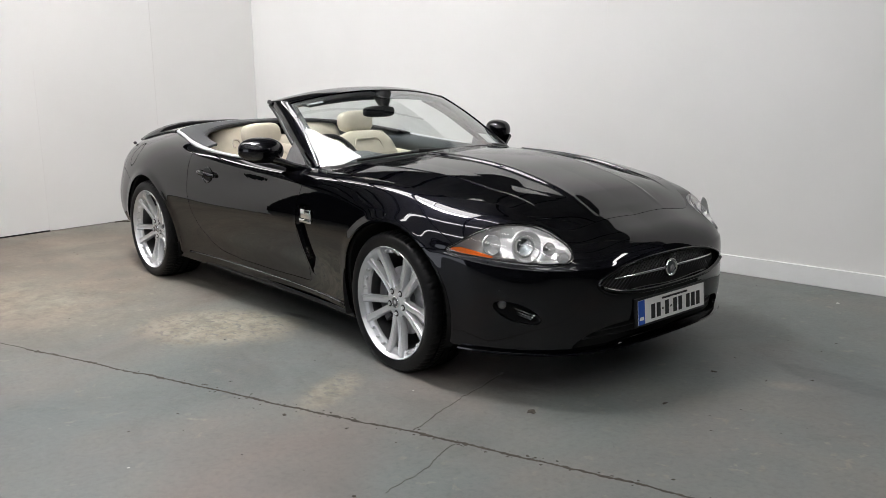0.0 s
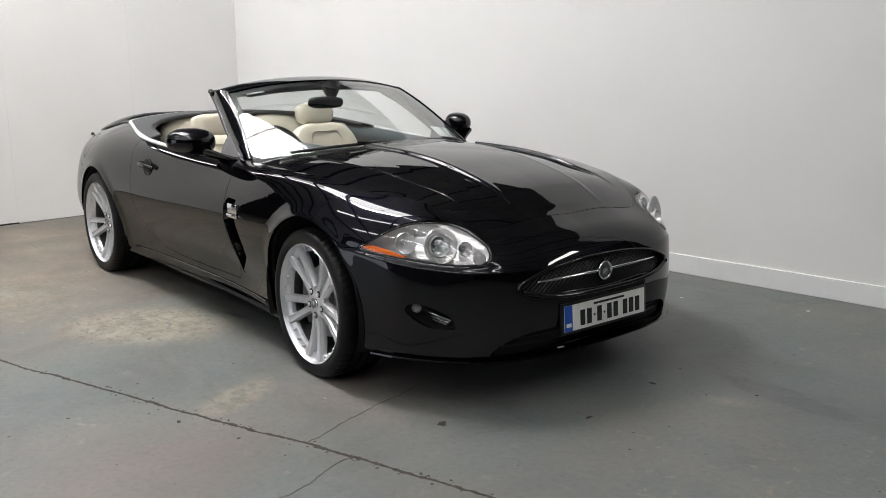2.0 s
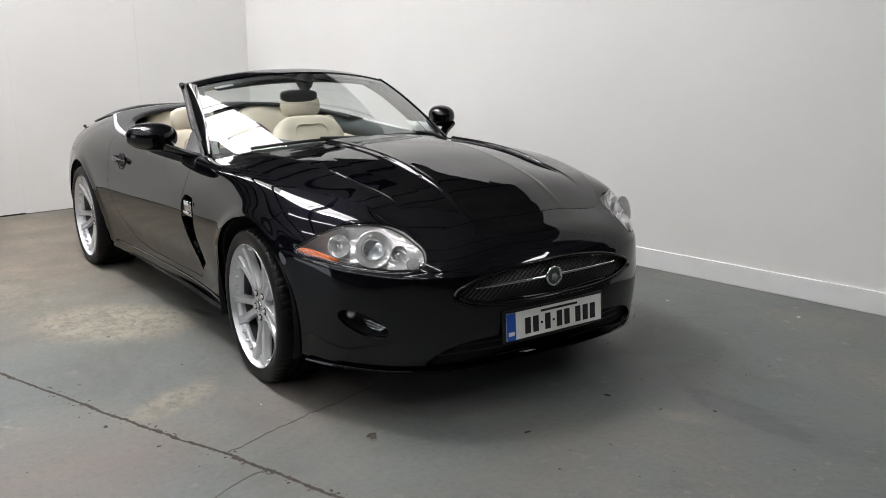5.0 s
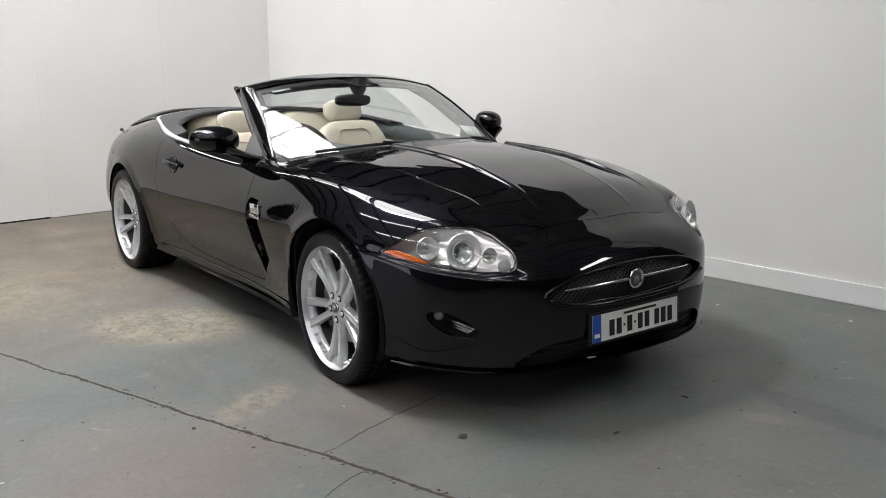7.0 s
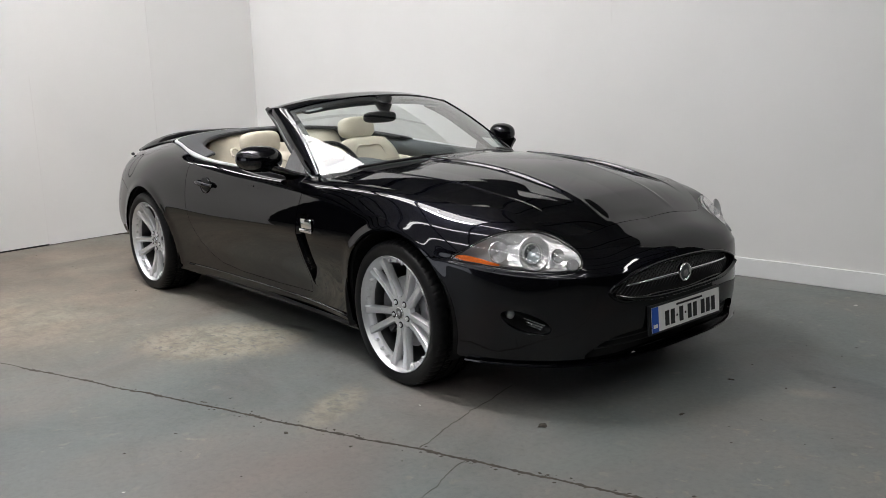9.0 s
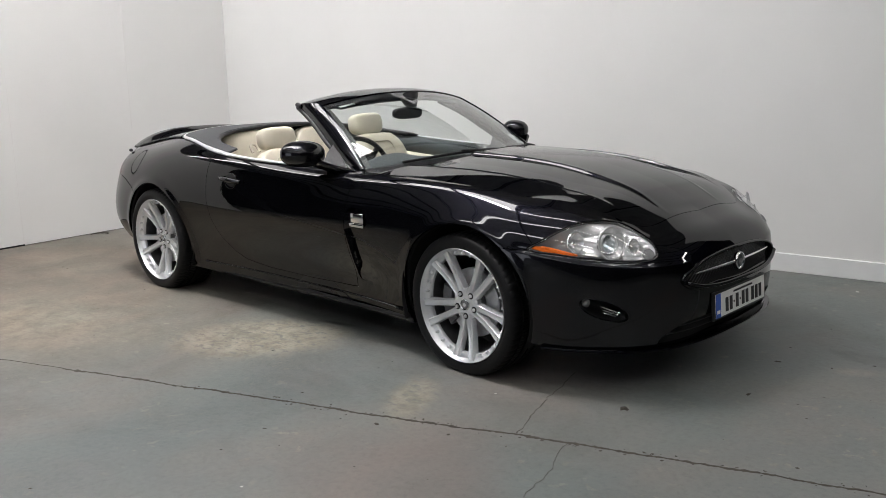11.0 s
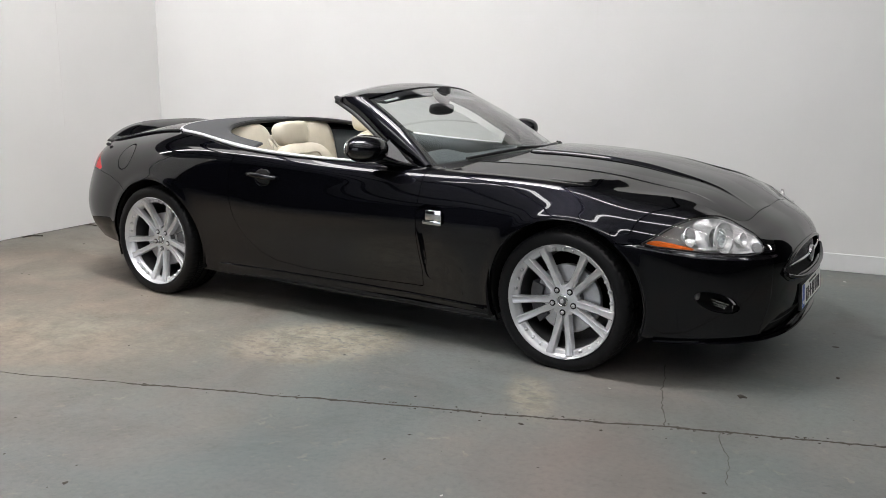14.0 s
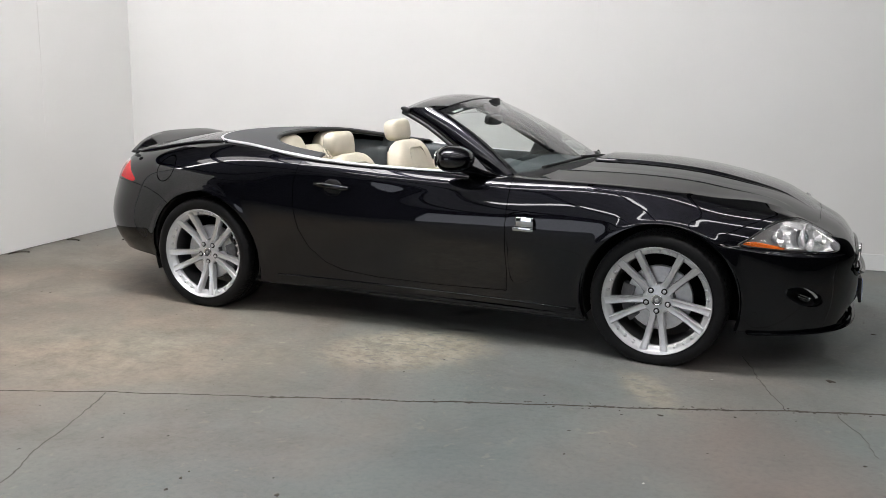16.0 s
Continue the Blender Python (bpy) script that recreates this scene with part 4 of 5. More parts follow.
PILLAR = curve_pts([(-0.87, 0.757, 0.893), (-1.00, 0.740, 0.965), (-1.17, 0.709, 1.062), (-1.34, 0.668, 1.164), (-1.51, 0.627, 1.238)], 26)
for s in (1, -1):
    pv = []
    for i, (px, py, pz) in enumerate(PILLAR):
        u = i / (len(PILLAR) - 1)
        g = screen_point(0.0 + 1.0 * u, 1.0)
        o3 = np.array([px, py, pz])
        inner_edge = g
        mid = 0.45 * o3 + 0.55 * inner_edge + np.array([0.012, 0.008, 0.014])
        back_edge = o3 + np.array([-0.03, -0.012, -0.012])
        pv += [tuple(inner_edge + np.array([0, 0, -0.012])), tuple(inner_edge + np.array([0.004, 0.002, 0.005])), tuple(0.5 * (inner_edge + mid) + np.array([0.004, 0.002, 0.006])), tuple(mid), tuple(0.5 * (o3 + mid) + np.array([0.0, 0.005, 0.004])), tuple(o3), tuple(back_edge), tuple(back_edge + np.array([-0.004, -0.03, -0.02])), tuple(inner_edge + np.array([-0.045, -0.025, -0.04]))]
    pf = grid_faces(len(PILLAR), 9, close_v=True)
    pv = [(x, y * s, z) for x, y, z in pv]
    if s == -1:
        pf = [tuple(reversed(q)) for q in pf]
    part("windscreen_pillar", pv, [tuple(reversed(q)) for q in pf], PAINT, car, "glossy black windscreen pillar", sharp=60)
    seal = [(x - 0.040, (y - 0.016) * s, z - 0.016) for x, y, z in PILLAR]
    part("pillar_seal", *tube(seal, 0.013, 8), TRIM, car, "black rubber pillar seal")
    part("header_cap", *tube([(-1.50, 0.628 * s, 1.228), (-1.535, 0.625 * s, 1.240), (-1.56, 0.605 * s, 1.243)], [0.014, 0.015, 0.009], 10), TRIM, car, "black end cap of the header rail")
hv = []
nh = 41
for k in range(nh):
    v = -1 + 2 * k / (nh - 1)
    a = abs(v)
    front = screen_point(1.0, v)
    rear = np.array([-1.475 - 0.055 * a**2, 0.625 * v, 1.321 - 0.077 * a**2.2])
    m1 = front + (rear - front) * 0.35 + np.array([0, 0, 0.012])
    m2 = front + (rear - front) * 0.75 + np.array([0, 0, 0.008])
    for p in (front + np.array([0.004, 0, -0.012]), front + np.array([0.002, 0, 0.005]), m1, m2, rear, rear + np.array([-0.008, 0, -0.014]), rear + np.array([0.01, 0, -0.036]), front + np.array([-0.06, 0, -0.045])):
        hv.append(tuple(p))
part("header_rail", hv, grid_faces(nh, 8, close_v=True) + [tuple(range(8)), tuple((nh - 1) * 8 + k for k in range(7, -1, -1))], PAINT, car, "glossy black header rail over the windscreen", sharp=60)
visor = [(-1.265 - 0.03 * a**2 - 0.13 * w, y, 1.243 - 0.05 * a**2.2 + 0.012 * w) for y, a in [(yy, abs(yy) / 0.6) for yy in np.linspace(-0.50, 0.50, 21)] for w in (0, 0.5, 1)]
part("sun_visor", visor, grid_faces(21, 3), SLATE, car, "dark sun visors under the header", thick=0.016)

# cowl, wipers
cv = []
for v in np.linspace(-1, 1, 31):
    a = abs(v)
    cv.append((-0.455 - 0.235 * a**2.2, 0.752 * v, 0.946 - 0.066 * a**1.75))
    cv.append(tuple(screen_point(-0.02, v) + np.array([0.03, 0, -0.016])))
    cv.append(tuple(screen_point(0.02, v) + np.array([-0.01, 0, -0.012])))
part("cowl_panel", cv, grid_faces(31, 3), TRIM, car, "black plastic scuttle below the windscreen", thick=0.01)
for v0, v1, piv in ((-0.78, 0.02, 0.06), (0.08, 0.86, 0.90)):
    blade = [screen_point(0.006 + 0.012 * math.sin(math.pi * k / 9), v0 + (v1 - v0) * k / 9) + np.array([0.010, 0, 0.012]) for k in range(10)]
    w = part("wiper", *tube(blade, 0.0085, 6, 24), TRIM, car, "black wiper blade resting on the glass")
    pv = screen_point(-0.05, piv) + np.array([0.035, 0, 0.0])
    tip = blade[5] + np.array([0.006, 0, 0.012])
    part("wiper_arm", *tube([pv, pv + np.array([0, -0.05, 0.028]), 0.5 * (pv + tip) + np.array([0.01, 0, 0.018]), tip], [0.014, 0.012, 0.008, 0.006], 8, 20), TRIM, w)
    part("wiper_spindle", *lathe([(-0.02, 0.001), (-0.02, 0.02), (0.016, 0.017), (0.022, 0.001)], 14, "z"), TRIM, w).location = pv

# interior mirror
v, f = ellipsoid(32, 18, 4.0)
mir = part("interior_mirror", [(x * 0.024, y * 0.112, z * 0.034 * (1 - 0.12 * abs(y) ** 2)) for x, y, z in v], f, TRIM, car, "black interior mirror")
mir.matrix_basis = pose(-1.185, -0.06, 1.172, 0, 8, -4)
part("mirror_stalk", *tube([(-1.225, 0.0, 1.272), (-1.20, -0.01, 1.23), (-1.18, -0.02, 1.19)], [0.06, 0.045, 0.02], 10, 10), TRIM, car)

# windscreen stickers
for v, u, w, h in ((0.60, 0.10, 0.10, 0.085), (0.78, 0.10, 0.09, 0.085), (-0.86, 0.90, 0.10, 0.03)):
    p00, p10, p01, p11 = (screen_point(u + b * h * 1.6, v + a * w / 0.62) + np.array([-0.004, 0, -0.005]) for a, b in ((0, 0), (1, 0), (0, 1), (1, 1)))
    part("paper_disc", [p00, p10, p11, p01], [(0, 1, 2, 3)], STICKER, car, "pale paper disc on the inside of the glass", thick=0.001)

# ---- door mirrors ----
for s in (-1, 1):
    v, f = ellipsoid(32, 24, 2.35)
    v = [(x * (0.122 if x > 0 else 0.080) * (1 if s < 0 else 0.85), y * (0.132 if s < 0 else 0.080), z * (0.072 - 0.006 * y * s) * (1 if s < 0 else 0.93)) for x, y, z in v]
    m = part("door_mirror", v, f, PAINT, car, "glossy black door mirror")
    m.matrix_basis = pose(-1.103, -0.955 if s < 0 else 0.895, 0.996 if s < 0 else 1.016, 4 * s, 0, -14 * s)
    gl = part("mirror_glass", [(-0.0775, y * (0.074 if s < 0 else 0.054), z * 0.044) for y, z in [(math.cos(a), math.sin(a)) for a in np.linspace(0, 2 * math.pi, 28, endpoint=False)]], [tuple(range(28))], MIRROR, m, "mirror glass", thick=0.004)
    fv = []
    foot = curve_pts([(-0.975, 0.762, 0.888), (-0.985, 0.80, 0.900), (-1.01, 0.845, 0.920), (-1.045, 0.90, 0.945), (-1.065, 0.94, 0.965)], 14)
    for k, (x, y, z) in enumerate(foot):
        w = 0.085 - 0.030 * min(1, k / 6)
        h = 0.020 + 0.006 * abs(k / 13 - 0.4)
        for q in range(20):
            a = 2 * math.pi * q / 20
            fv.append((x + w * math.cos(a), y * s, z + h * math.sin(a) + 0.10 * w * math.cos(a)))
    part("mirror_foot", fv, grid_faces(14, 20, close_v=True), PAINT, car, "glossy black mirror foot")
    sail = [(-0.96, 0.742 * s, 0.903), (-1.19, 0.738 * s, 0.905), (-1.15, 0.722 * s, 0.985), (-1.10, 0.712 * s, 1.035)]
    part("mirror_sail", sail, [(0, 1, 2, 3)], GREYTRIM, car, "grey triangular mirror sail", smooth=False, thick=0.008)

# ---- headlamps ----
def lens_normal():
    v = np.array(lamp_v)
    n = np.zeros(3)
    for q in lamp_f:
        a, b, c = v[q[0]], v[q[1]], v[q[2]]
        n += np.cross(b - a, c - a)
    n /= np.linalg.norm(n)
    return n if n[0] > 0 else -n


LN = lens_normal()
lens_ab = lamp_ab(np.array(lamp_v))


def on_lens(a, b, depth):
    w = np.exp(-(((lens_ab - (a, b)) ** 2).sum(1)) / 0.012**2) + 1e-12
    return (np.array(lamp_v) * w[:, None]).sum(0) / w.sum() - LN * depth


FWD = np.array([0.93, 0.30, 0.18])
FWD /= np.linalg.norm(FWD)


def lamp_turned(v, at, axis, s):
    q = Vector((1, 0, 0)).rotation_difference(Vector(axis)).to_matrix()
    out = [q @ Vector(p) + Vector(at) for p in v]
    return [(p[0], p[1] * s, p[2]) for p in out]


for s in (-1, 1):
    def flip(f):
        return [tuple(reversed(q)) for q in f] if s == -1 else f

    bowl_v = np.array(lamp_v)
    sd = lamp_sd(lens_ab)
    bowl_v = bowl_v - LN * (0.012 + 0.050 * np.clip(sd / 0.035, 0, 1) ** 0.7)[:, None]
    body = part("headlamp", [(x, y * s, z) for x, y, z in bowl_v], flip(lamp_f), LAMPGREY, car, "clear almond-shaped headlamp", thick=0.004)
    lens = part("lens", [(x, y * s, z) for x, y, z in lamp_v], flip(lamp_f), LENS, body, "clear polycarbonate lens")
    lens.visible_shadow = False
    rim_pts = []
    for a, b in LAMP_OUTLINE[::2]:
        p = on_lens(a, b, 0.004)
        rim_pts.append((p[0], p[1] * s, p[2]))
    part("lamp_seal", *tube(rim_pts + rim_pts[:1], 0.0035, 6), TRIM, body, "black seal round the lamp")
    # bright inner reflector from the projector towards the nose
    keep = [(lens_ab[list(q)].mean(0) * (1, 0.2)).sum() > 0.26 and (lens_ab[list(q)].mean(0)[1] > 0.002 or lens_ab[list(q)].mean(0)[0] > 0.42) and sd[list(q)].mean() > 0.006 for q in lamp_f]
    rv, rf = taken([tuple(p + LN * 0.012) for p in bowl_v], lamp_f, keep)
    part("reflector", [(x, y * s, z) for x, y, z in rv], flip(rf), REFLECT, body, "bright chrome inner reflector")
    for nm, a, b, dep, R in (("projector", 0.355, 0.046, 0.022, 0.074), ("main_beam", 0.205, 0.050, 0.030, 0.046), ("side_light", 0.452, 0.036, 0.020, 0.032)):
        at = on_lens(a, b, dep)
        big = nm == "projector"
        prof = [(0.014, R), (0.020, R * 0.97), (0.016, R * 0.90), (-0.006, R * 0.62), (-0.012, R * 0.60), (0.002, R * 0.60), (0.006, R * 0.54), (-0.004, R * 0.50)] if big else [(0.010, R), (0.014, R * 0.96), (0.006, R * 0.86), (-0.018, R * 0.50), (-0.030, R * 0.16), (-0.012, R * 0.15), (-0.006, 0.001)]
        v, f = lathe(prof, 36 if big else 16, "x")
        part(nm, lamp_turned(v, at, FWD, s), flip(f), REFLECT, body, "chrome lamp housing", smooth=big)
        if big:
            v, f = lathe([(-0.012, R * 0.52), (-0.004, R * 0.47), (0.006, R * 0.36), (0.012, R * 0.18), (0.014, 0.0005)], 28, "x")
            part("projector_lens", lamp_turned(v, at, FWD, s), flip(f), BULB, body, "round projector lens")
            v, f = lathe([(-0.03, R * 0.6), (-0.035, 0.001)], 24, "x")
            part("projector_back", lamp_turned(v, at, FWD, s), flip(f), CALIPER, body)
        else:
            # small bulb cap in the faceted bowl
            v, f = lathe([(-0.028, R * 0.20), (-0.006, R * 0.20), (0.0, R * 0.15), (0.002, 0.0005)], 14, "x")
            part("bulb_cap", lamp_turned(v, at, FWD, s), flip(f), CHROME, body)
    # amber indicator strip along the lower rear edge
    am_o = outline_field([(0.022, 0.013), (0.075, 0.018), (0.14, 0.009), (0.225, -0.008), (0.212, -0.020), (0.10, -0.0115), (0.02, 0.002)])
    dense_v, dense_f, dense_t = cut(lamp_v, lamp_f, [() for _ in lamp_f], lambda p: am_o(lamp_ab(p)))
    av, af = taken([tuple(np.array(p) - LN * 0.007) for p in dense_v], dense_f, np.array(dense_t)[:, 0] == 1)
    part("indicator", [(x, y * s, z) for x, y, z in av], flip(af), AMBER, body, "amber indicator lens", thick=0.006)
    at = on_lens(0.520, -0.004, 0.002)
    v, f = lathe([(-0.004, 0.026), (0.002, 0.026), (0.003, 0.023), (0.0035, 0.001)], 28, "x")
    part("washer_cap", lamp_turned(v, at, LN, s), flip(f), GREYTRIM, body, "round grey washer cap")

# ---- grille, bar, badge, plate, intake, fog lamps, splitter ----
i_front = np.arange(0, int(np.argmin(abs(sq - station[3]))))


def nose_x(y, z):
    """The nose surface at a half-width and height."""
    cols = shell[i_front]
    best = []
    for c in cols[::3]:
        k = np.clip(np.searchsorted(c[:, 2], z), 1, NR - 1)
        w = (z - c[k - 1, 2]) / (c[k, 2] - c[k - 1, 2] + 1e-9)
        best.append(c[k - 1] + w * (c[k] - c[k - 1]))
    best = np.array(best)
    return float(np.interp(abs(y), best[:, 1], best[:, 0]))


grille = new("grille")
grille.parent = car
ys = np.linspace(-0.48, 0.48, 41)
prof_x = np.array([nose_x(y, 0.515) for y in ys])


def grille_x(y):
    return float(np.interp(y, ys, prof_x)) - 0.034


gvv, gff = [], []
for direction in (1, -1):
    for k in range(-48, 49):
        y0 = k * 0.026
        run = [(y0 + direction * d * 1.35, 0.52 + d) for d in np.linspace(-0.075, 0.075, 13)]
        inside = grille_sd(np.array(run)) > -0.006
        pts = [(grille_x(y) + 0.0015 * direction - 0.12 * (z - 0.52), y, z) for (y, z), ok in zip(run, inside) if ok]
        if len(pts) > 1:
            v, f = tube(pts, 0.0040, 6)
            o = len(gvv)
            gvv += [tuple(p) for p in v]
            gff += [tuple(i + o for i in q) for q in f]
part("grille_mesh", gvv, gff, MESHBLACK, grille, "black woven grille mesh")
back_v = [(grille_x(y) - 0.03, y, z) for y in ys for z in (0.43, 0.61)]
part("grille_back", back_v, grid_faces(len(ys), 2), INNER, grille)
rim = [(nose_x(y, z) + 0.002, y, z) for y, z in GRILLE_OUTLINE]
part("grille_surround", *tube(rim + rim[:1], 0.009, 8), PAINT, grille, "black grille surround")
lipp = [(nose_x(y, 0.46) + 0.010 + 0.006 * (1 - (y / 0.47) ** 2), y, 0.452 + 0.05 * abs(y / 0.47) ** 4) for y in np.linspace(-0.46, 0.46, 41)]
part("grille_lip", *tube(lipp, 0.013, 10, flat=0.8), PAINT, grille, "rolled black lip under the grille")
bar = [(grille_x(y) + 0.030, y, 0.524) for y in np.linspace(-0.375, 0.375, 31)]
part("grille_bar", *tube(bar, [0.004, 0.0065, 0.0075, 0.008, 0.008, 0.0075, 0.0065, 0.004], 10), CHROME, grille, "chrome bar across the grille")
bx = grille_x(0) + 0.036
badge = part("badge", *lathe([(-0.012, 0.041), (0.004, 0.043), (0.009, 0.040), (0.007, 0.035), (0.002, 0.033), (0.003, 0.001)], 40, "x"), CHROME, grille, "round chrome badge")
badge.location = (bx, 0, 0.522)
part("badge_face", *lathe([(0.0045, 0.0315), (0.006, 0.02), (0.0065, 0.001)], 32, "x"), SLATE, grille).location = (bx, 0, 0.522)
part("badge_relief", *lathe([(0.004, 0.020), (0.011, 0.015), (0.014, 0.001)], 5, "x"), GREYTRIM, grille).location = (bx, 0, 0.519)

plate = bm_part("number_plate", box(0.016, 0.545, 0.132, bevel=0.004), TRIM, car, "white number plate with a blue band in a black holder", sharp=40)
plate.matrix_basis = pose(0.952, 0, 0.352, 0, -4, 0)
bm_part("plate_face", box(0.003, 0.520, 0.111, (0.0085, 0, 0), 0.001, 1), PLATEWHITE, plate, smooth=False)
bm_part("blue_band", box(0.002, 0.046, 0.110, (0.0105, -0.2365, 0)), PLATEBLUE, plate, smooth=False)
bm_part("band_mark", box(0.001, 0.030, 0.016, (0.0118, -0.2365, -0.028)), PLATEWHITE, plate, smooth=False)
for y in (-0.150, -0.108, -0.044, 0.020, 0.062, 0.124, 0.166, 0.208):
    bm_part("plate_bar", box(0.0012, 0.030, 0.066, (0.0106, y, -0.008), 0.0005, 1), BLACKINK, plate, smooth=False)
for y in (-0.076, -0.012):
    bm_part("plate_dash", box(0.0012, 0.010, 0.009, (0.0106, y, -0.008)), BLACKINK, plate, smooth=False)
bm_part("plate_caption_bar", box(0.0012, 0.200, 0.009, (0.0106, 0.02, 0.040)), BLACKINK, plate, smooth=False)
bm_part("plate_bracket", box(0.07, 0.42, 0.05, (-0.04, 0, 0)), INNER, plate, smooth=False)

ivx = [(nose_x(y, 0.30) - 0.09, y, z) for y in np.linspace(-0.62, 0.62, 31) for z in (0.20, 0.36)]
part("intake_back", ivx, grid_faces(31, 2), INNER, car, "dark lower intake")
for zz_ in (0.262, 0.292):
    part("intake_slat", *tube([(nose_x(y, zz_) - 0.035, y, zz_) for y in np.linspace(-0.50, 0.50, 21)], 0.006, 6), TRIM, car)

edge = curve_pts(fine_rows[0][: int(np.argmin(abs(sq - station[4]))) + 1 : 8], 48)
lipv = []
tang = np.gradient(edge, axis=0)
for p, t in zip(edge, tang):
    n = np.array([-t[1], t[0], 0])
    n /= np.linalg.norm(n) + 1e-9
    n = n if n[0] + n[1] > 0 else -n
    for off, dz in ((-0.05, 0.0), (0.008, 0.002), (0.022, -0.002), (0.024, -0.008), (0.018, -0.013), (-0.05, -0.012)):
        lipv.append(tuple(p + n * off + np.array([0, 0, dz])))
lipf = grid_faces(len(edge), 6, close_v=True)
mv, mf = merged((lipv, lipf), mirrored(lipv, lipf))
part("front_splitter", mv, mf, PAINT, car, "thin black splitter lip", sharp=50)

for s in (-1, 1):
    fr = []
    for a in np.linspace(-0.104, 0.104, 25):
        h = 0.043 * math.sqrt(max(0.0, 1 - (a / 0.108) ** 2))
        for w in (-1, -0.5, 0, 0.5, 1):
            p = FOG_C + FOG_AX * a + np.array([0, 0, h * w - 0.28 * a])
            depth = 0.020 + 0.045 * (1 - w * w) * (1 - (a / 0.108) ** 2) ** 0.5
            y = p[1]
            fr.append((p[0] - depth * 0.72, (p[1] - depth * 0.66) * s, p[2]))
    recess = part("fog_lamp_recess", fr, grid_faces(25, 5), TRIM, car, "black fog lamp recess")
    at = FOG_C + FOG_AX * -0.062 + np.array([-0.040, -0.034, 0.016])
    v, f = lathe([(-0.02, 0.020), (0.006, 0.0205), (0.010, 0.017), (0.012, 0.010), (0.013, 0.001)], 24, "x")
    part("fog_lamp", lamp_turned(v, at, (0.93, 0.35, 0), s), f if s == 1 else [tuple(reversed(q)) for q in f], REFLECT, recess, "small round fog lamp")
    for k, dz in enumerate((0.006, -0.006, -0.017)):
        a0, a1 = -0.01 + 0.006 * k, 0.080 - 0.010 * k
        pts = [FOG_C + FOG_AX * a + np.array([-0.019, -0.019, dz - 0.30 * a]) for a in np.linspace(a0, a1, 8)]
        part("fog_fin", *tube([(p[0], p[1] * s, p[2]) for p in pts], [0.0015, 0.0045, 0.0058, 0.0045], 8), CHROME, recess, "bright fin beside the fog lamp")

# ---- side vents, handles, waist details ----
def flank(x, z):
    """Half-width of the side at x, z."""
    i = int(np.argmin(abs(shell[60:-40, 30, 0] - x))) + 60
    c = shell[i]
    return float(np.interp(z, c[:, 2], c[:, 1]))


for s in (-1, 1):
    vb = new("vent_badge")
    vb.parent = car
    y = flank(-0.74, 0.665)
    for w, h, dz, dx_ in ((0.112, 0.021, -0.028, -0.004), (0.096, 0.050, 0.010, 0.004)):
        ob = bm_part("bright_plate", box(w, 0.012, h, (-0.704 + dx_, y * s, 0.672 + dz), 0.004, 2), CHROME, vb, "chrome vent badge", sharp=50)
    hd = new("door_handle")
    hd.parent = made["door"][1 if s == -1 else 0]
    yh = flank(-1.88, 0.80)
    grip = [(-1.965, (yh + 0.006) * s, 0.808), (-1.93, (yh + 0.022) * s, 0.809), (-1.86, (yh + 0.029) * s, 0.805), (-1.79, (yh + 0.023) * s, 0.799), (-1.75, (yh + 0.006) * s, 0.795)]
    part("grip", *tube(grip, [0.011, 0.015, 0.016, 0.015, 0.011], 10, 24), PAINT, hd, "glossy black pull handle")
    v, f = ellipsoid(24, 12)
    # raised matt black disc: the hollow's shade is put into its colour
    part("cup_shade", [(x * 0.060 - 1.852, (y * 0.006 + yh + 0.001) * s, z * 0.047 + 0.794) for x, y, z in v], f, INNER, hd, "matt black disc for the shaded hollow behind the handle")
    cup = [(-1.852 + 0.060 * math.cos(a), (flank(-1.852, 0.794 + 0.047 * math.sin(a)) + 0.002) * s, 0.794 + 0.047 * math.sin(a)) for a in np.linspace(0, 2 * math.pi, 33)]
    part("cup_rim", *tube(cup, 0.0032, 6), PAINT, hd, "glossy black rim round the hollow")
    part("side_marker", *ellipsoid(16, 8), TRIM, car, "small dark tail sensor").matrix_basis = pose(-3.40, 0.735 * s, 0.895) @ Matrix.Diagonal((0.022, 0.012, 0.012, 1))
    # sill with a rounded lower edge
    sp = [(x, (np.interp(x, [-2.42, -1.45, -0.40], [0.862, 0.828, 0.868]) - 0.010) * s, 0.188) for x in np.linspace(-2.42, -0.37, 30)]
    strip = [(x, (flank(x, 0.236) + 0.001) * s, 0.236 - 0.006 * (x + 1.4)) for x in np.linspace(-2.25, -0.43, 24)]
    part("sill_strip", *tube(strip, 0.0065, 8), PAINT, car, "narrow glossy ridge along the sill")
    part("sill", *tube(sp, 0.010, 10, flat=1.1), INNER, car, "black sill under the door")

# ---- wheels ----
WHEEL_SIZE = 1.03


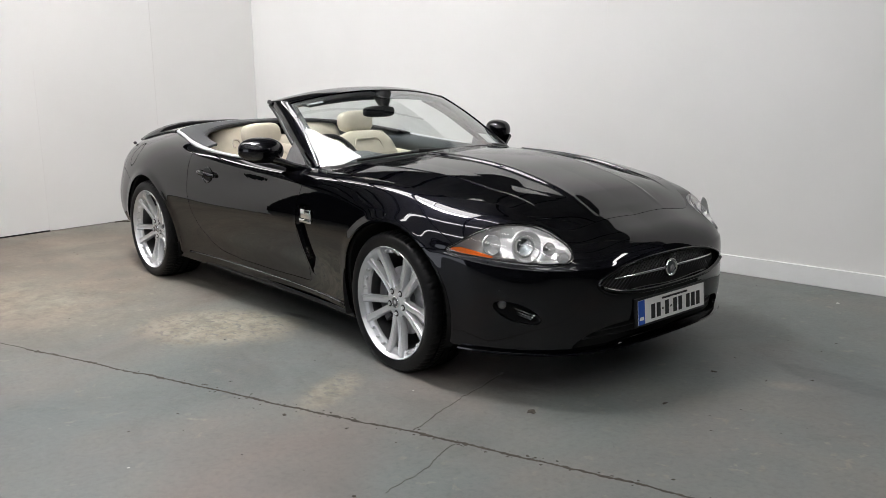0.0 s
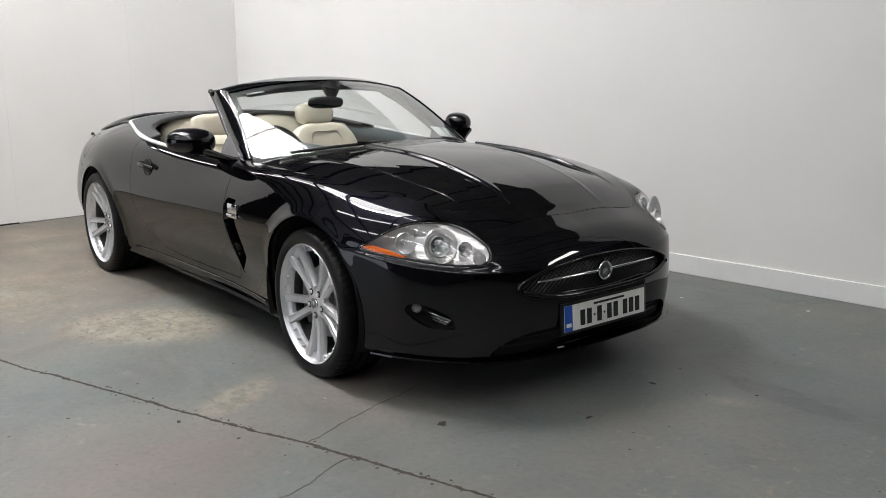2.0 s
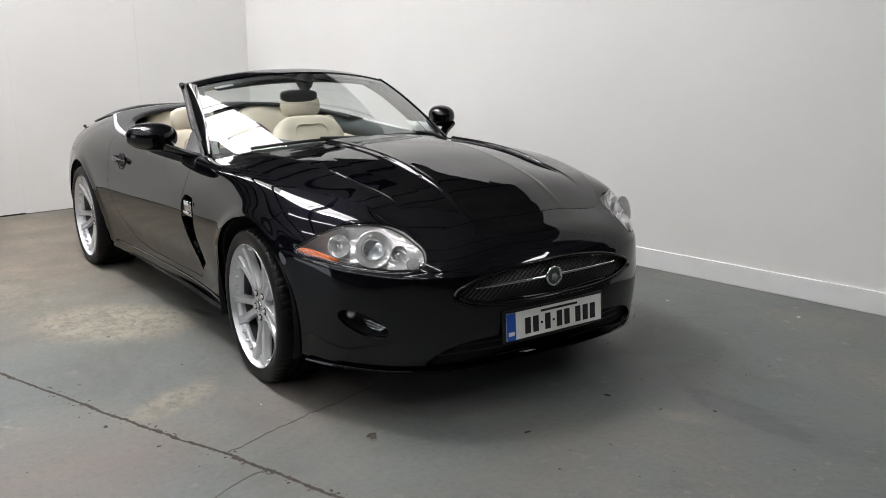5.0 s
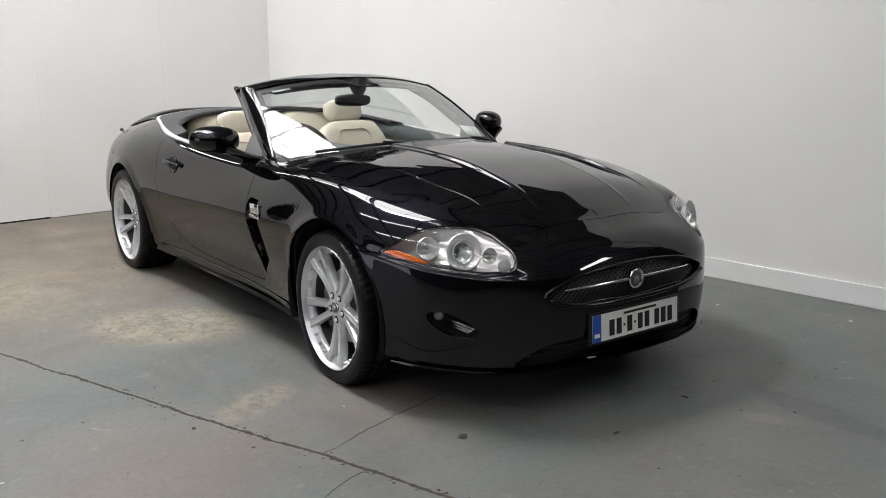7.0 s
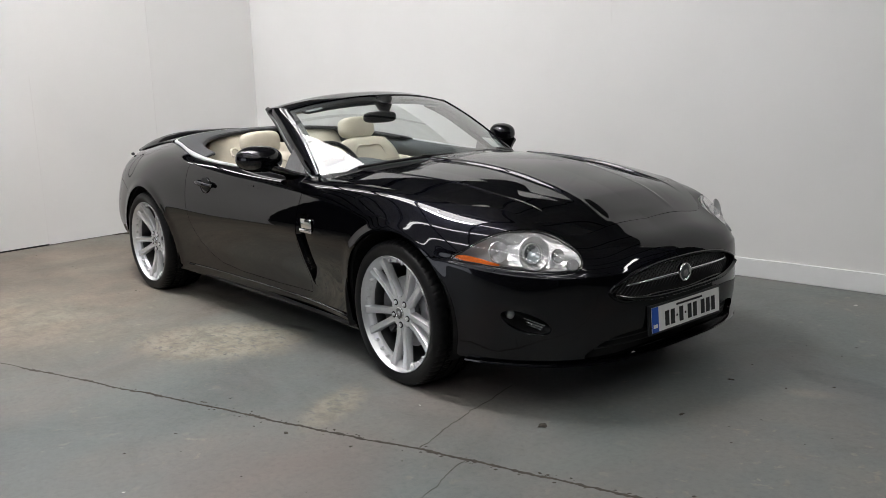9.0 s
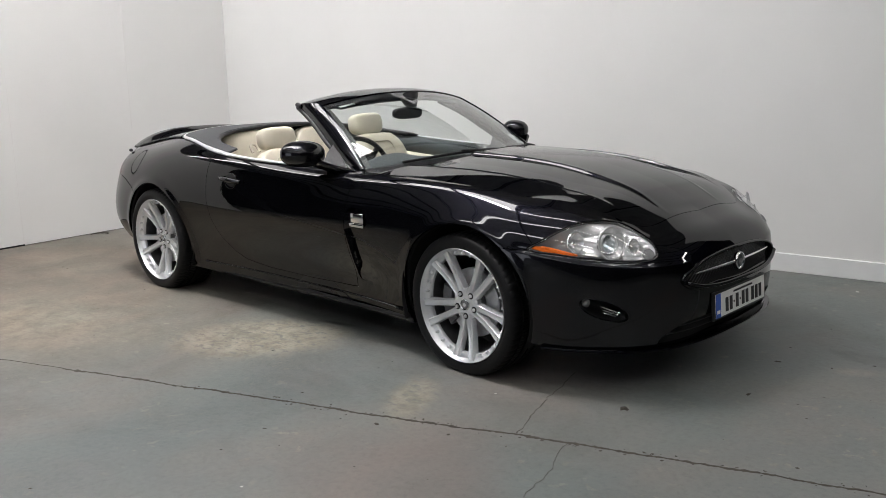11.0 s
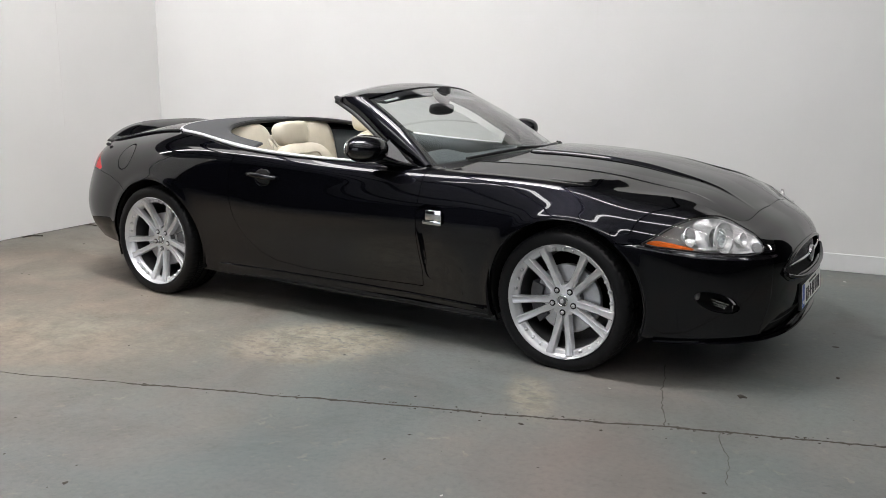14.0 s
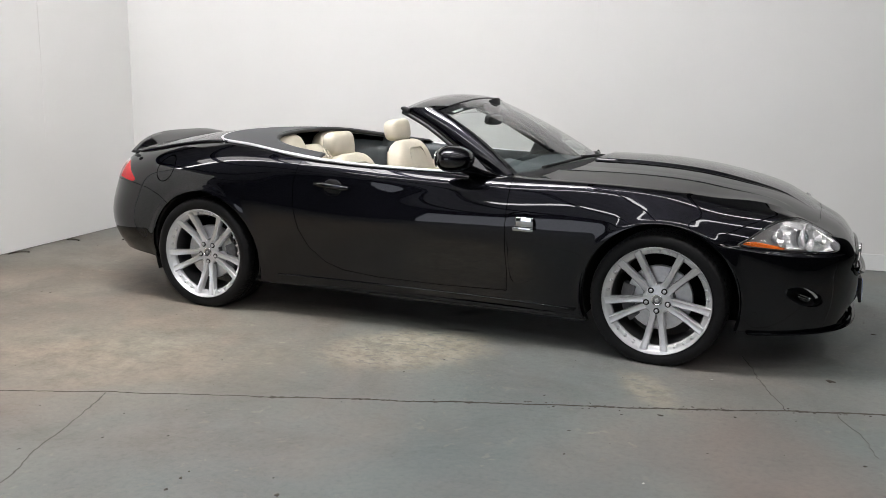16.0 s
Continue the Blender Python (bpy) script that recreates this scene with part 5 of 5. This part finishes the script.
def build_wheel(name, hw, turn, at, s, dish, steer=0.0):
    w = new(name)
    w.parent = car
    R = 0.3355
    prof = [(-hw + 0.034, 0.264), (-hw + 0.018, 0.2665), (-hw + 0.009, 0.270), (-hw + 0.003, 0.281), (-hw, 0.298), (-hw + 0.003, 0.314), (-hw + 0.010, 0.324), (-hw + 0.020, 0.3305), (-hw + 0.036, 0.334)]
    span = 2 * (hw - 0.036)
    for k in range(4):
        c = -hw + 0.036 + span * (k + 0.5) / 4
        prof += [(c - 0.005, R), (c - 0.0045, R - 0.007), (c + 0.0045, R - 0.007), (c + 0.005, R)]
    prof += [(hw - 0.036, 0.334), (hw - 0.020, 0.3305), (hw - 0.010, 0.324), (hw - 0.003, 0.314), (hw, 0.298), (hw - 0.003, 0.280), (hw - 0.018, 0.258), (hw - 0.03, 0.252)]
    n = 384
    vs = []
    for k in range(n):
        c, s_ = math.cos(2 * math.pi * k / n), math.sin(2 * math.pi * k / n)
        for d, r in prof:
            ph = (k + int(abs(d) * 70)) % 6
            if ph < 1 and 0.3255 < r and abs(d) > hw * 0.2:
                r -= 0.0045
            if 0.29 < r < 0.316 and k % 48 in range(6, 22) and k % 2:
                r += 0.0004
            vs.append((r * c, d, max(r * s_, 0.0005 - at[2] / WHEEL_SIZE)))
    part("tyre", vs, grid_faces(n, len(prof), close_u=True), RUBBER, w, "black low-profile tyre with grooved tread", sharp=35)
    o = -hw
    rimp = [(o + 0.020, 0.262), (o + 0.010, 0.268), (o + 0.006, 0.2685), (o + 0.004, 0.266), (o + 0.010, 0.263), (o + 0.030, 0.259), (o + 0.036, 0.248), (o + 0.040, 0.236), (o + 0.046, 0.232), (o + 0.060, 0.230)]
    part("rim", *lathe(rimp, 96), ALLOY, w, "silver alloy rim", sharp=60)
    part("barrel", *lathe([(o + 0.058, 0.231), (o + 0.09, 0.226), (hw - 0.03, 0.222), (hw - 0.01, 0.25)], 64), ALLOY_SHADED, w)
    oh = o + dish - 0.027

    def face(r):
        """How deep the spoke's face lies at a radius: the hub sits back in the wheel."""
        k = min(1, max(0, (r - 0.05) / 0.20))
        return oh + 0.031 + (o + 0.021 - oh - 0.031) * k**1.15 + 0.006 * math.sin(math.pi * k)

    rr_ = np.linspace(0.045, 0.252, 16)
    for side_ in (-1, 1):
        vs = []
        for r in rr_:
            k = (r - 0.07) / 0.182
            off = side_ * (0.017 + 0.034 * max(0, k) ** 1.1)
            wd = 0.0172 - 0.002 * math.sin(math.pi * max(0, min(1, k))) + 0.003 * max(0, k) ** 4
            d = face(r)
            for a, b in ((-1.12, 0.034), (-1.0, 0.004), (-0.78, 0.0), (-0.30, 0.0035), (0.30, 0.0035), (0.78, 0.0), (1.0, 0.004), (1.12, 0.034)):
                vs.append((off + a * wd, d + b, r))
        ff = grid_faces(len(rr_), 8, close_v=True)
        me_ob = part("spoke", vs, ff, ALLOY, w, "silver spoke", sharp=45)
        for k in range(1, 5):
            c = me_ob.copy()
            scene.collection.objects.link(c)
            c.matrix_basis = Matrix.Rotation(radians(turn + 72 * k), 4, "Y")
        me_ob.matrix_basis = Matrix.Rotation(radians(turn), 4, "Y")
    part("hub", *lathe([(oh + 0.075, 0.076), (oh + 0.036, 0.074), (oh + 0.032, 0.066), (oh + 0.033, 0.050), (oh + 0.030, 0.036), (oh + 0.029, 0.001)], 48), ALLOY, w, "silver wheel hub", sharp=40)
    part("hub_cap", *lathe([(oh + 0.032, 0.0285), (oh + 0.024, 0.0275), (oh + 0.0225, 0.025), (oh + 0.0235, 0.0225), (oh + 0.024, 0.001)], 32), CHROME, w, "round hub cap", sharp=40)
    part("hub_cap_face", *lathe([(oh + 0.0235, 0.0205), (oh + 0.0220, 0.019), (oh + 0.0215, 0.001)], 24), CALIPER, w)
    part("hub_cap_relief", *lathe([(oh + 0.0218, 0.012), (oh + 0.0195, 0.009), (oh + 0.0190, 0.001)], 5), ALLOY, w)
    for k in range(5):
        a = radians(turn + 72 * k)
        m = Matrix.Rotation(a, 4, "Y") @ Matrix.Translation((0, 0, 0.0555))
        # black disc just proud of the hub paints the shade round each nut
        for nm, prof2, mat, lab in (("nut_shade", [(oh + 0.0312, 0.0155), (oh + 0.0304, 0.0148), (oh + 0.0306, 0.0005)], INNER, ""), ("wheel_nut", [(oh + 0.034, 0.0085), (oh + 0.025, 0.008), (oh + 0.023, 0.0055), (oh + 0.0228, 0.001)], DISC, "bright wheel nut")):
            ob = part(nm, *lathe(prof2, 14), mat, w, lab)
            ob.matrix_basis = m
    riv = None
    for k in range(5):
        for da in (-11.5, 0, 11.5):
            a = radians(turn + 36 + 72 * k + da)
            if riv is None:
                riv = part("rivet", *lathe([(o + 0.046, 0.0085), (o + 0.028, 0.0080), (o + 0.024, 0.0055), (o + 0.0235, 0.0005)], 10), ALLOY, w, "small silver rim bolt")
                ob = riv
            else:
                ob = riv.copy()
                scene.collection.objects.link(ob)
            ob.matrix_basis = Matrix.Rotation(a, 4, "Y") @ Matrix.Translation((0, 0, 0.2435))
    part("brake_disc", *lathe([(o + 0.105, 0.07), (o + 0.100, 0.075), (o + 0.100, 0.160), (o + 0.103, 0.163), (o + 0.128, 0.163), (o + 0.130, 0.07)], 64), DISC, w, "bare metal brake disc", sharp=30)
    part("disc_bell", *lathe([(o + 0.102, 0.082), (o + 0.075, 0.078), (o + 0.072, 0.001)], 40), CALIPER, w, "dark disc bell", sharp=40)
    cal = []
    for a in np.linspace(-32, 32, 13):
        for d, r in ((o + 0.078, 0.125), (o + 0.078, 0.178), (o + 0.086, 0.188), (o + 0.145, 0.188), (o + 0.145, 0.125)):
            cal.append((r * math.cos(radians(a)), d, r * math.sin(radians(a))))
    c = part("brake_caliper", cal, grid_faces(13, 5, close_v=True) + [(0, 1, 2, 3, 4), (64, 63, 62, 61, 60)], CALIPER, w, "grey brake caliper", sharp=40)
    c.matrix_basis = Matrix.Rotation(radians(10 if name else 0), 4, "Y")
    if at[0] > -1:
        c.matrix_basis = Matrix.Rotation(radians(168), 4, "Y")
    w.matrix_basis = pose(at[0], at[1], at[2], 0, 0, steer + (0 if s == -1 else 180)) @ Matrix.Diagonal((WHEEL_SIZE, 1, WHEEL_SIZE, 1))
    w["label"] = "twin-spoke silver alloy wheel on a low-profile tyre"
    return w


for s in (-1, 1):
    build_wheel("wheel", 0.1275, 180, (FRONT_AXLE, 0.789 * s, 0.3300), s, 0.041, -2.5)
    build_wheel("wheel", 0.1425, 182, (REAR_AXLE - 0.004, 0.8055 * s, 0.3330), s, 0.060)

# wheel housings, floor pan, bulkheads
for cx, R in ((FRONT_AXLE, ARCH_F + 0.012), (REAR_AXLE, ARCH_R + 0.012)):
    for s in (-1, 1):
        lv = []
        for a in np.linspace(-20, 200, 37):
            for y in (0.50, 0.905):
                lv.append((cx + R * math.cos(radians(a)), y * s, AXLE_Z + R * math.sin(radians(a))))
        base = len(lv)
        lv.append((cx, 0.50 * s, AXLE_Z))
        lf = grid_faces(37, 2) + [(base, 2 * k, 2 * k + 2) for k in range(36)]
        part("wheel_housing", lv, lf, INNER, car, "matt black wheel housing")
        lipa = [(cx + (R - 0.012) * math.cos(radians(a)), 0, AXLE_Z + (R - 0.012) * math.sin(radians(a))) for a in np.linspace(-14 if cx > -1 else -6, 186 if cx > -1 else 194, 60)]
        lipa = [(x, (flank(x, z) - 0.010) * s, z) for x, _, z in lipa]
bm_part("floor_pan", box(3.9, 1.0, 0.03, (-1.5, 0, 0.185), 0.01), INNER, car, "flat black underbody", smooth=False)
bm_part("centre_pan", box(1.95, 1.62, 0.03, (-1.40, 0, 0.19), 0.01), INNER, car, smooth=False)
bm_part("firewall", box(0.03, 1.36, 0.70, (-0.62, 0, 0.55)), INNER, car, smooth=False)
bm_part("rear_bulkhead", box(0.03, 1.30, 0.80, (-2.66, 0, 0.60)), INNER, car, smooth=False)
bm_part("nose_baffle", box(0.03, 1.05, 0.50, (0.50, 0, 0.44)), INNER, car, smooth=False)
for y in (-0.33, 0.33):
    part("exhaust", *lathe([(-3.70, 0.045), (-3.40, 0.045), (-3.40, 0.038), (-3.69, 0.038), (-3.70, 0.045)], 20, "x"), CHROME, car, "chrome exhaust tip").location = (0, y, 0.30)

# ---- cabin ----
def cushion(size, power=3.2, n=28, m=20):
    v, f = ellipsoid(n, m, power)
    return [(x * size[0] / 2, y * size[1] / 2, z * size[2] / 2) for x, y, z in v], f


def seat(y, lift, ahead=0.0):
    st = new("front_seat")
    st.parent = car
    st.location = (ahead, 0, 0)
    v, f = cushion((0.54, 0.52, 0.20), 4)
    part("cushion", v, f, LEATHER, st, "ivory leather seat cushion").matrix_basis = pose(-1.62, y, 0.46, 0, -8, 0)
    # backrest: tapers towards the shoulders
    v, f = cushion((0.17, 0.56, 0.66), 3.6, 36, 30)
    v = [(x, yy * (1 - 0.10 * max(0, z / 0.34) ** 2.5), z) for x, yy, z in v]
    v = [(x - (0.020 * math.exp(-((yy / 0.13) ** 2)) if x > 0.02 else 0), yy, z) for x, yy, z in v]
    part("backrest", v, f, LEATHER, st, "ivory leather backrest").matrix_basis = pose(-1.955, y, 0.628 + 0.9 * lift, 0, -17, 0)
    # stitched panel on the chest of the backrest
    ring = [(0.0, yy, zz) for yy, zz in closed_curve([(-0.12, 0.20), (-0.10, 0.245), (0, 0.255), (0.10, 0.245), (0.12, 0.20), (0.11, 0.0), (0.0, -0.03), (-0.11, 0.0)], 50)]
    ring = [(0.073 - 0.012 * math.exp(-((yy / 0.13) ** 2)), yy, zz) for _, yy, zz in ring]
    part("piping", *tube(ring + ring[:1], 0.005, 6), SEAM, st, "stitched piping").matrix_basis = pose(-1.955, y, 0.628 + 0.9 * lift, 0, -17, 0)
    v, f = cushion((0.11, 0.28, 0.152), 4.0, 32, 22)
    v = [(x + 0.02 * (1 - (yy / 0.14) ** 2) - 0.01, yy * (1 - 0.10 * (z / 0.08) ** 2), z) for x, yy, z in v]
    part("headrest", v, f, LEATHER, st, "rounded ivory leather headrest").matrix_basis = pose(-2.105, y, 1.003 + lift, 0, -8, 0)
    for dy in (-0.05, 0.05):
        part("headrest_post", *tube([(-2.085, y + dy, 0.90), (-2.10, y + dy, 0.97 + lift)], 0.007, 8), CHROME, st)
    sy = -1 if y < 0 else 1
    part("belt_guide", *tube([(-2.07, y + 0.17 * sy, 0.93), (-2.10, y + 0.185 * sy, 0.975), (-2.09, y + 0.22 * sy, 0.975), (-2.05, y + 0.235 * sy, 0.93)], 0.008, 8, 16), SEAM, st, "pale seat belt guide loop")
    return st


seat(-0.37, 0.0)
seat(0.38, 0.056, 0.05)
for y in (-0.33, 0.33):
    rs = new("rear_seat")
    rs.parent = car
    v, f = cushion((0.15, 0.46, 0.50), 4, 32, 24)
    part("backrest", v, f, LEATHER, rs, "ivory leather rear backrest").matrix_basis = pose(-2.525, y, 0.795, 0, -12, 0)
    v, f = cushion((0.42, 0.46, 0.18), 4)
    part("cushion", v, f, LEATHER, rs, "ivory leather rear cushion").matrix_basis = pose(-2.30, y, 0.50)
v, f = cushion((0.16, 0.30, 0.40), 4, 24, 20)
part("rear_armrest", v, f, LEATHER, car, "ivory leather between the rear seats").matrix_basis = pose(-2.53, 0, 0.76, 0, -12, 0)

# dashboard: a slab with a rolled rear edge
dv_, nd = [], 31
for k in range(nd):
    t = -1 + 2 * k / (nd - 1)
    a = abs(t)
    y = 0.70 * t
    hood = 0.045 * math.exp(-(((y + 0.37) / 0.17) ** 2))
    for x, z in ((-0.56 - 0.18 * a**2.2, 0.925 - 0.035 * a**2), (-0.78, 0.925 - 0.02 * a**2), (-0.98, 0.918 + hood), (-1.05, 0.905 + hood), (-1.08, 0.880 + hood * 0.8), (-1.06, 0.80), (-0.98, 0.66), (-0.70, 0.60)):
        dv_.append((x, y, z))
part("dashboard", dv_, grid_faces(nd, 8, close_v=True) + [tuple(range(8)), tuple((nd - 1) * 8 + k for k in range(7, -1, -1))], SLATE, car, "dark slate dashboard")
for y in (-0.2, 0.1, 0.4):
    part("demister_vent", *tube([(-0.70, y - 0.09, 0.934), (-0.70, y + 0.09, 0.934)], 0.008, 6, flat=0.4), TRIM, car)
rv_ = [(0.182 * math.cos(a), 0.182 * math.sin(a), 0) for a in np.linspace(0, 2 * math.pi, 49)]
sw = part("steering_wheel", *tube(rv_, 0.015, 10), TRIM, car, "black leather steering wheel")
sw.matrix_basis = pose(-1.23, -0.37, 0.865, 0, 66, 0)
part("wheel_boss", *[x for x in cushion((0.17, 0.18, 0.06), 2.6)], TRIM, sw)
for a in (0, 130, 230):
    part("wheel_spoke", *tube([(0.04 * math.cos(radians(a)), 0.04 * math.sin(radians(a)), 0), (0.178 * math.cos(radians(a)), 0.178 * math.sin(radians(a)), 0)], [0.022, 0.016], 8, flat=0.35), TRIM, sw)
part("steering_column", *tube([(-1.21, -0.37, 0.855), (-0.95, -0.37, 0.76)], 0.05, 12), TRIM, car)

for s in (-1, 1):
    xs = np.linspace(-0.84, -2.34, 24)
    for nm, mat, prof, lab in (
        ("door_top_roll", SLATE, ((-0.016, -0.002), (-0.045, 0.004), (-0.075, -0.010), (-0.085, -0.045), (-0.080, -0.105)), "dark slate door top"),
        ("door_card", LEATHER, ((-0.080, -0.105), (-0.095, -0.16), (-0.075, -0.30), (-0.060, -0.55)), "ivory leather door card"),
    ):
        dv_ = []
        for x in xs:
            c = crest_at(x)
            for dy, dz in prof:
                dv_.append((x, (c[1] + dy) * s, c[2] + dz))
        part(nm, dv_, grid_faces(len(xs), len(prof)), mat, car, lab, thick=0.008)
    pv = []
    for x in np.linspace(-2.30, -2.60, 10):
        c = crest_at(x)
        for dy, dz in ((-0.075, -0.03), (-0.10, -0.12), (-0.10, -0.45)):
            pv.append((x, (c[1] + dy - 0.12 * max(0, (-2.38 - x) / 0.2)) * s, c[2] + dz))
    part("quarter_panel_trim", pv, grid_faces(10, 3), SLATE, car, "dark slate side trim beside the rear seat", thick=0.008)
bm_part("carpet", box(1.95, 1.50, 0.02, (-1.60, 0, 0.30)), CARPET, car, "dark carpet", smooth=False)
v, f = cushion((1.05, 0.22, 0.22), 5)
part("centre_console", v, f, LEATHER, car, "ivory centre console").matrix_basis = pose(-1.60, 0, 0.55)

# ---- floor joints, cracks and scraps ----
rng = random.Random(4)


def ribbon(pts, width, wob, step=0.012):
    """A ragged strip on the floor along a line: an old filled joint or a crack."""
    P = []
    for (x0, y0), (x1, y1) in zip(pts, pts[1:]):
        n = max(2, int(math.hypot(x1 - x0, y1 - y0) / step))
        for k in range(n):
            P.append((x0 + (x1 - x0) * k / n, y0 + (y1 - y0) * k / n))
    P.append(pts[-1])
    P = np.array(P)
    ph = rng.random() * 50
    wave = np.array([noise.noise(Vector((ph + i * 0.066, 0.3, 0))) * wob + noise.noise(Vector((ph + i * 0.4, 4.3, 0))) * wob * 0.35 for i in range(len(P))])
    t = np.gradient(P, axis=0)
    t /= np.linalg.norm(t, axis=1)[:, None]
    nrm_ = np.stack([-t[:, 1], t[:, 0]], 1)
    P = P + nrm_ * wave[:, None]
    vs = []
    for i, (p, n) in enumerate(zip(P, nrm_)):
        w = width * (0.30 + 1.0 * abs(noise.noise(Vector((ph + i * 0.37, 9.1, 0)))))
        wl, wr = w + width * 0.55 * rng.random() ** 2, w + width * 0.55 * rng.random() ** 2
        vs += [(*(p + n * wl), 0.0006), (*p, 0.0024), (*(p - n * wr), 0.0006)]
    return vs, grid_faces(len(P), 3)


main = [(-5.2, -3.50), (-2.63, -2.55), (-2.20, -2.37), (-1.56, -2.14), (-0.50, -1.74), (0.10, -1.53), (0.66, -1.305), (1.25, -1.10), (1.85, -0.905), (3.4, -0.38), (5.0, 0.15)]
for nm, pts, w, wob in (
    ("floor_joint", main[3:], 0.0115, 0.013),
    ("floor_joint", main[:4], 0.0050, 0.012),
    ("crack", [(0.655, -1.305), (0.63, -1.20), (0.585, -1.12), (0.50, -0.85), (0.40, -0.56)], 0.0034, 0.028),
    ("crack", [(0.855, -1.25), (0.88, -1.34), (0.955, -1.53), (1.0, -1.70)], 0.0024, 0.03),
    ("crack", [(-2.19, -2.365), (-2.06, -2.72), (-1.92, -3.07), (-1.72, -3.60)], 0.0046, 0.02),
):
    v, f = ribbon(pts, w, wob)
    part(nm, v, f, CRACK if nm == "floor_joint" else FINECRACK, floor, "dirt-filled joint in the concrete" if nm == "floor_joint" else "fine crack in the concrete", smooth=False)


def scrap(x, y, size):
    n = 9
    ang = rng.random() * 6.28
    el = 0.45 + 0.5 * rng.random()
    vs = [(x, y, 0.0015 + size * 0.22)]
    for k in range(n):
        a = 2 * math.pi * k / n
        r = size * (0.6 + 0.6 * rng.random())
        px, py = r * math.cos(a), r * el * math.sin(a)
        vs.append((x + px * math.cos(ang) - py * math.sin(ang), y + px * math.sin(ang) + py * math.cos(ang), 0.001 + size * 0.12 * rng.random()))
    return vs, [(0, 1 + k, 1 + (k + 1) % n) for k in range(n)]


for x, y, size in ((0.92, 1.82, 0.020), (0.28, 1.51, 0.014), (0.193, -2.288, 0.008), (0.30, -1.02, 0.007)):
    ob = part("paper_scrap", *scrap(x, y, size), PALE, None, smooth=False)
    tagged(ob, "small pale scrap of paper on the concrete", "debris", "pale scraps on the floor")
for x, y, a, ln in ((-5.22, 0.37, 0, 0.06), (-5.14, -0.31, 55, 0.07), (-4.80, 0.58, -10, 0.05)):
    ca, sa = math.cos(radians(a)), math.sin(radians(a))
    ob = part("twig", *tube([(x, y, 0.006), (x + ln * ca, y + ln * sa, 0.014), (x + 2 * ln * ca, y + 2 * ln * sa + 0.02, 0.006)], 0.006, 6, 10), DEBRIS)
    tagged(ob, "thin dark twig lying by the wall", "debris", "twigs on the floor")
for x, y, size in ((0.83, -0.81, 0.027), (1.155, -0.312, 0.020), (1.08, 0.195, 0.019), (0.15, -1.60, 0.017), (1.04, 0.45, 0.008), (1.45, 0.42, 0.009), (1.31, 0.26, 0.011), (1.28, 0.86, 0.008), (0.61, 0.68, 0.008), (-0.01, -1.66, 0.008), (-0.13, -2.16, 0.008), (-1.61, -2.65, 0.009), (-1.31, -3.02, 0.011), (-1.32, -2.93, 0.013), (-0.94, -2.90, 0.013)):
    ob = part("floor_scrap", *scrap(x, y, size), DEBRIS, None, smooth=False)
    tagged(ob, "dark dry scrap lying on the concrete" if size > 0.015 else "tiny dark scrap lying on the concrete", "debris", "scraps on the floor")
allv, allf = [], []
for k in range(230):
    x, y = rng.uniform(-5.0, 3.6), rng.uniform(-4.6, 2.0)
    if -3.8 < x < 1.0 and abs(y) < 0.95:
        continue
    v, f = scrap(x, y, rng.choice((0.003, 0.004, 0.005, 0.007, 0.010)))
    o = len(allv)
    allv += v
    allf += [tuple(i + o for i in q) for q in f]
# crumbs broken from the edges of the joint
for k in range(170):
    i = 3 + int(rng.random() * (len(main) - 4))
    w = rng.random()
    x = main[i][0] + w * (main[i + 1][0] - main[i][0]) + rng.gauss(0, 0.012)
    y = main[i][1] + w * (main[i + 1][1] - main[i][1]) + rng.gauss(0, 0.018)
    v, f = scrap(x, y, rng.choice((0.003, 0.004, 0.006, 0.008)))
    o = len(allv)
    allv += v
    allf += [tuple(i + o for i in q) for q in f]
ob = part("floor_grit", allv, allf, DEBRIS, None, smooth=False)
tagged(ob, "specks of dirt and leaf scattered over the concrete", "grit", kind="stuff")
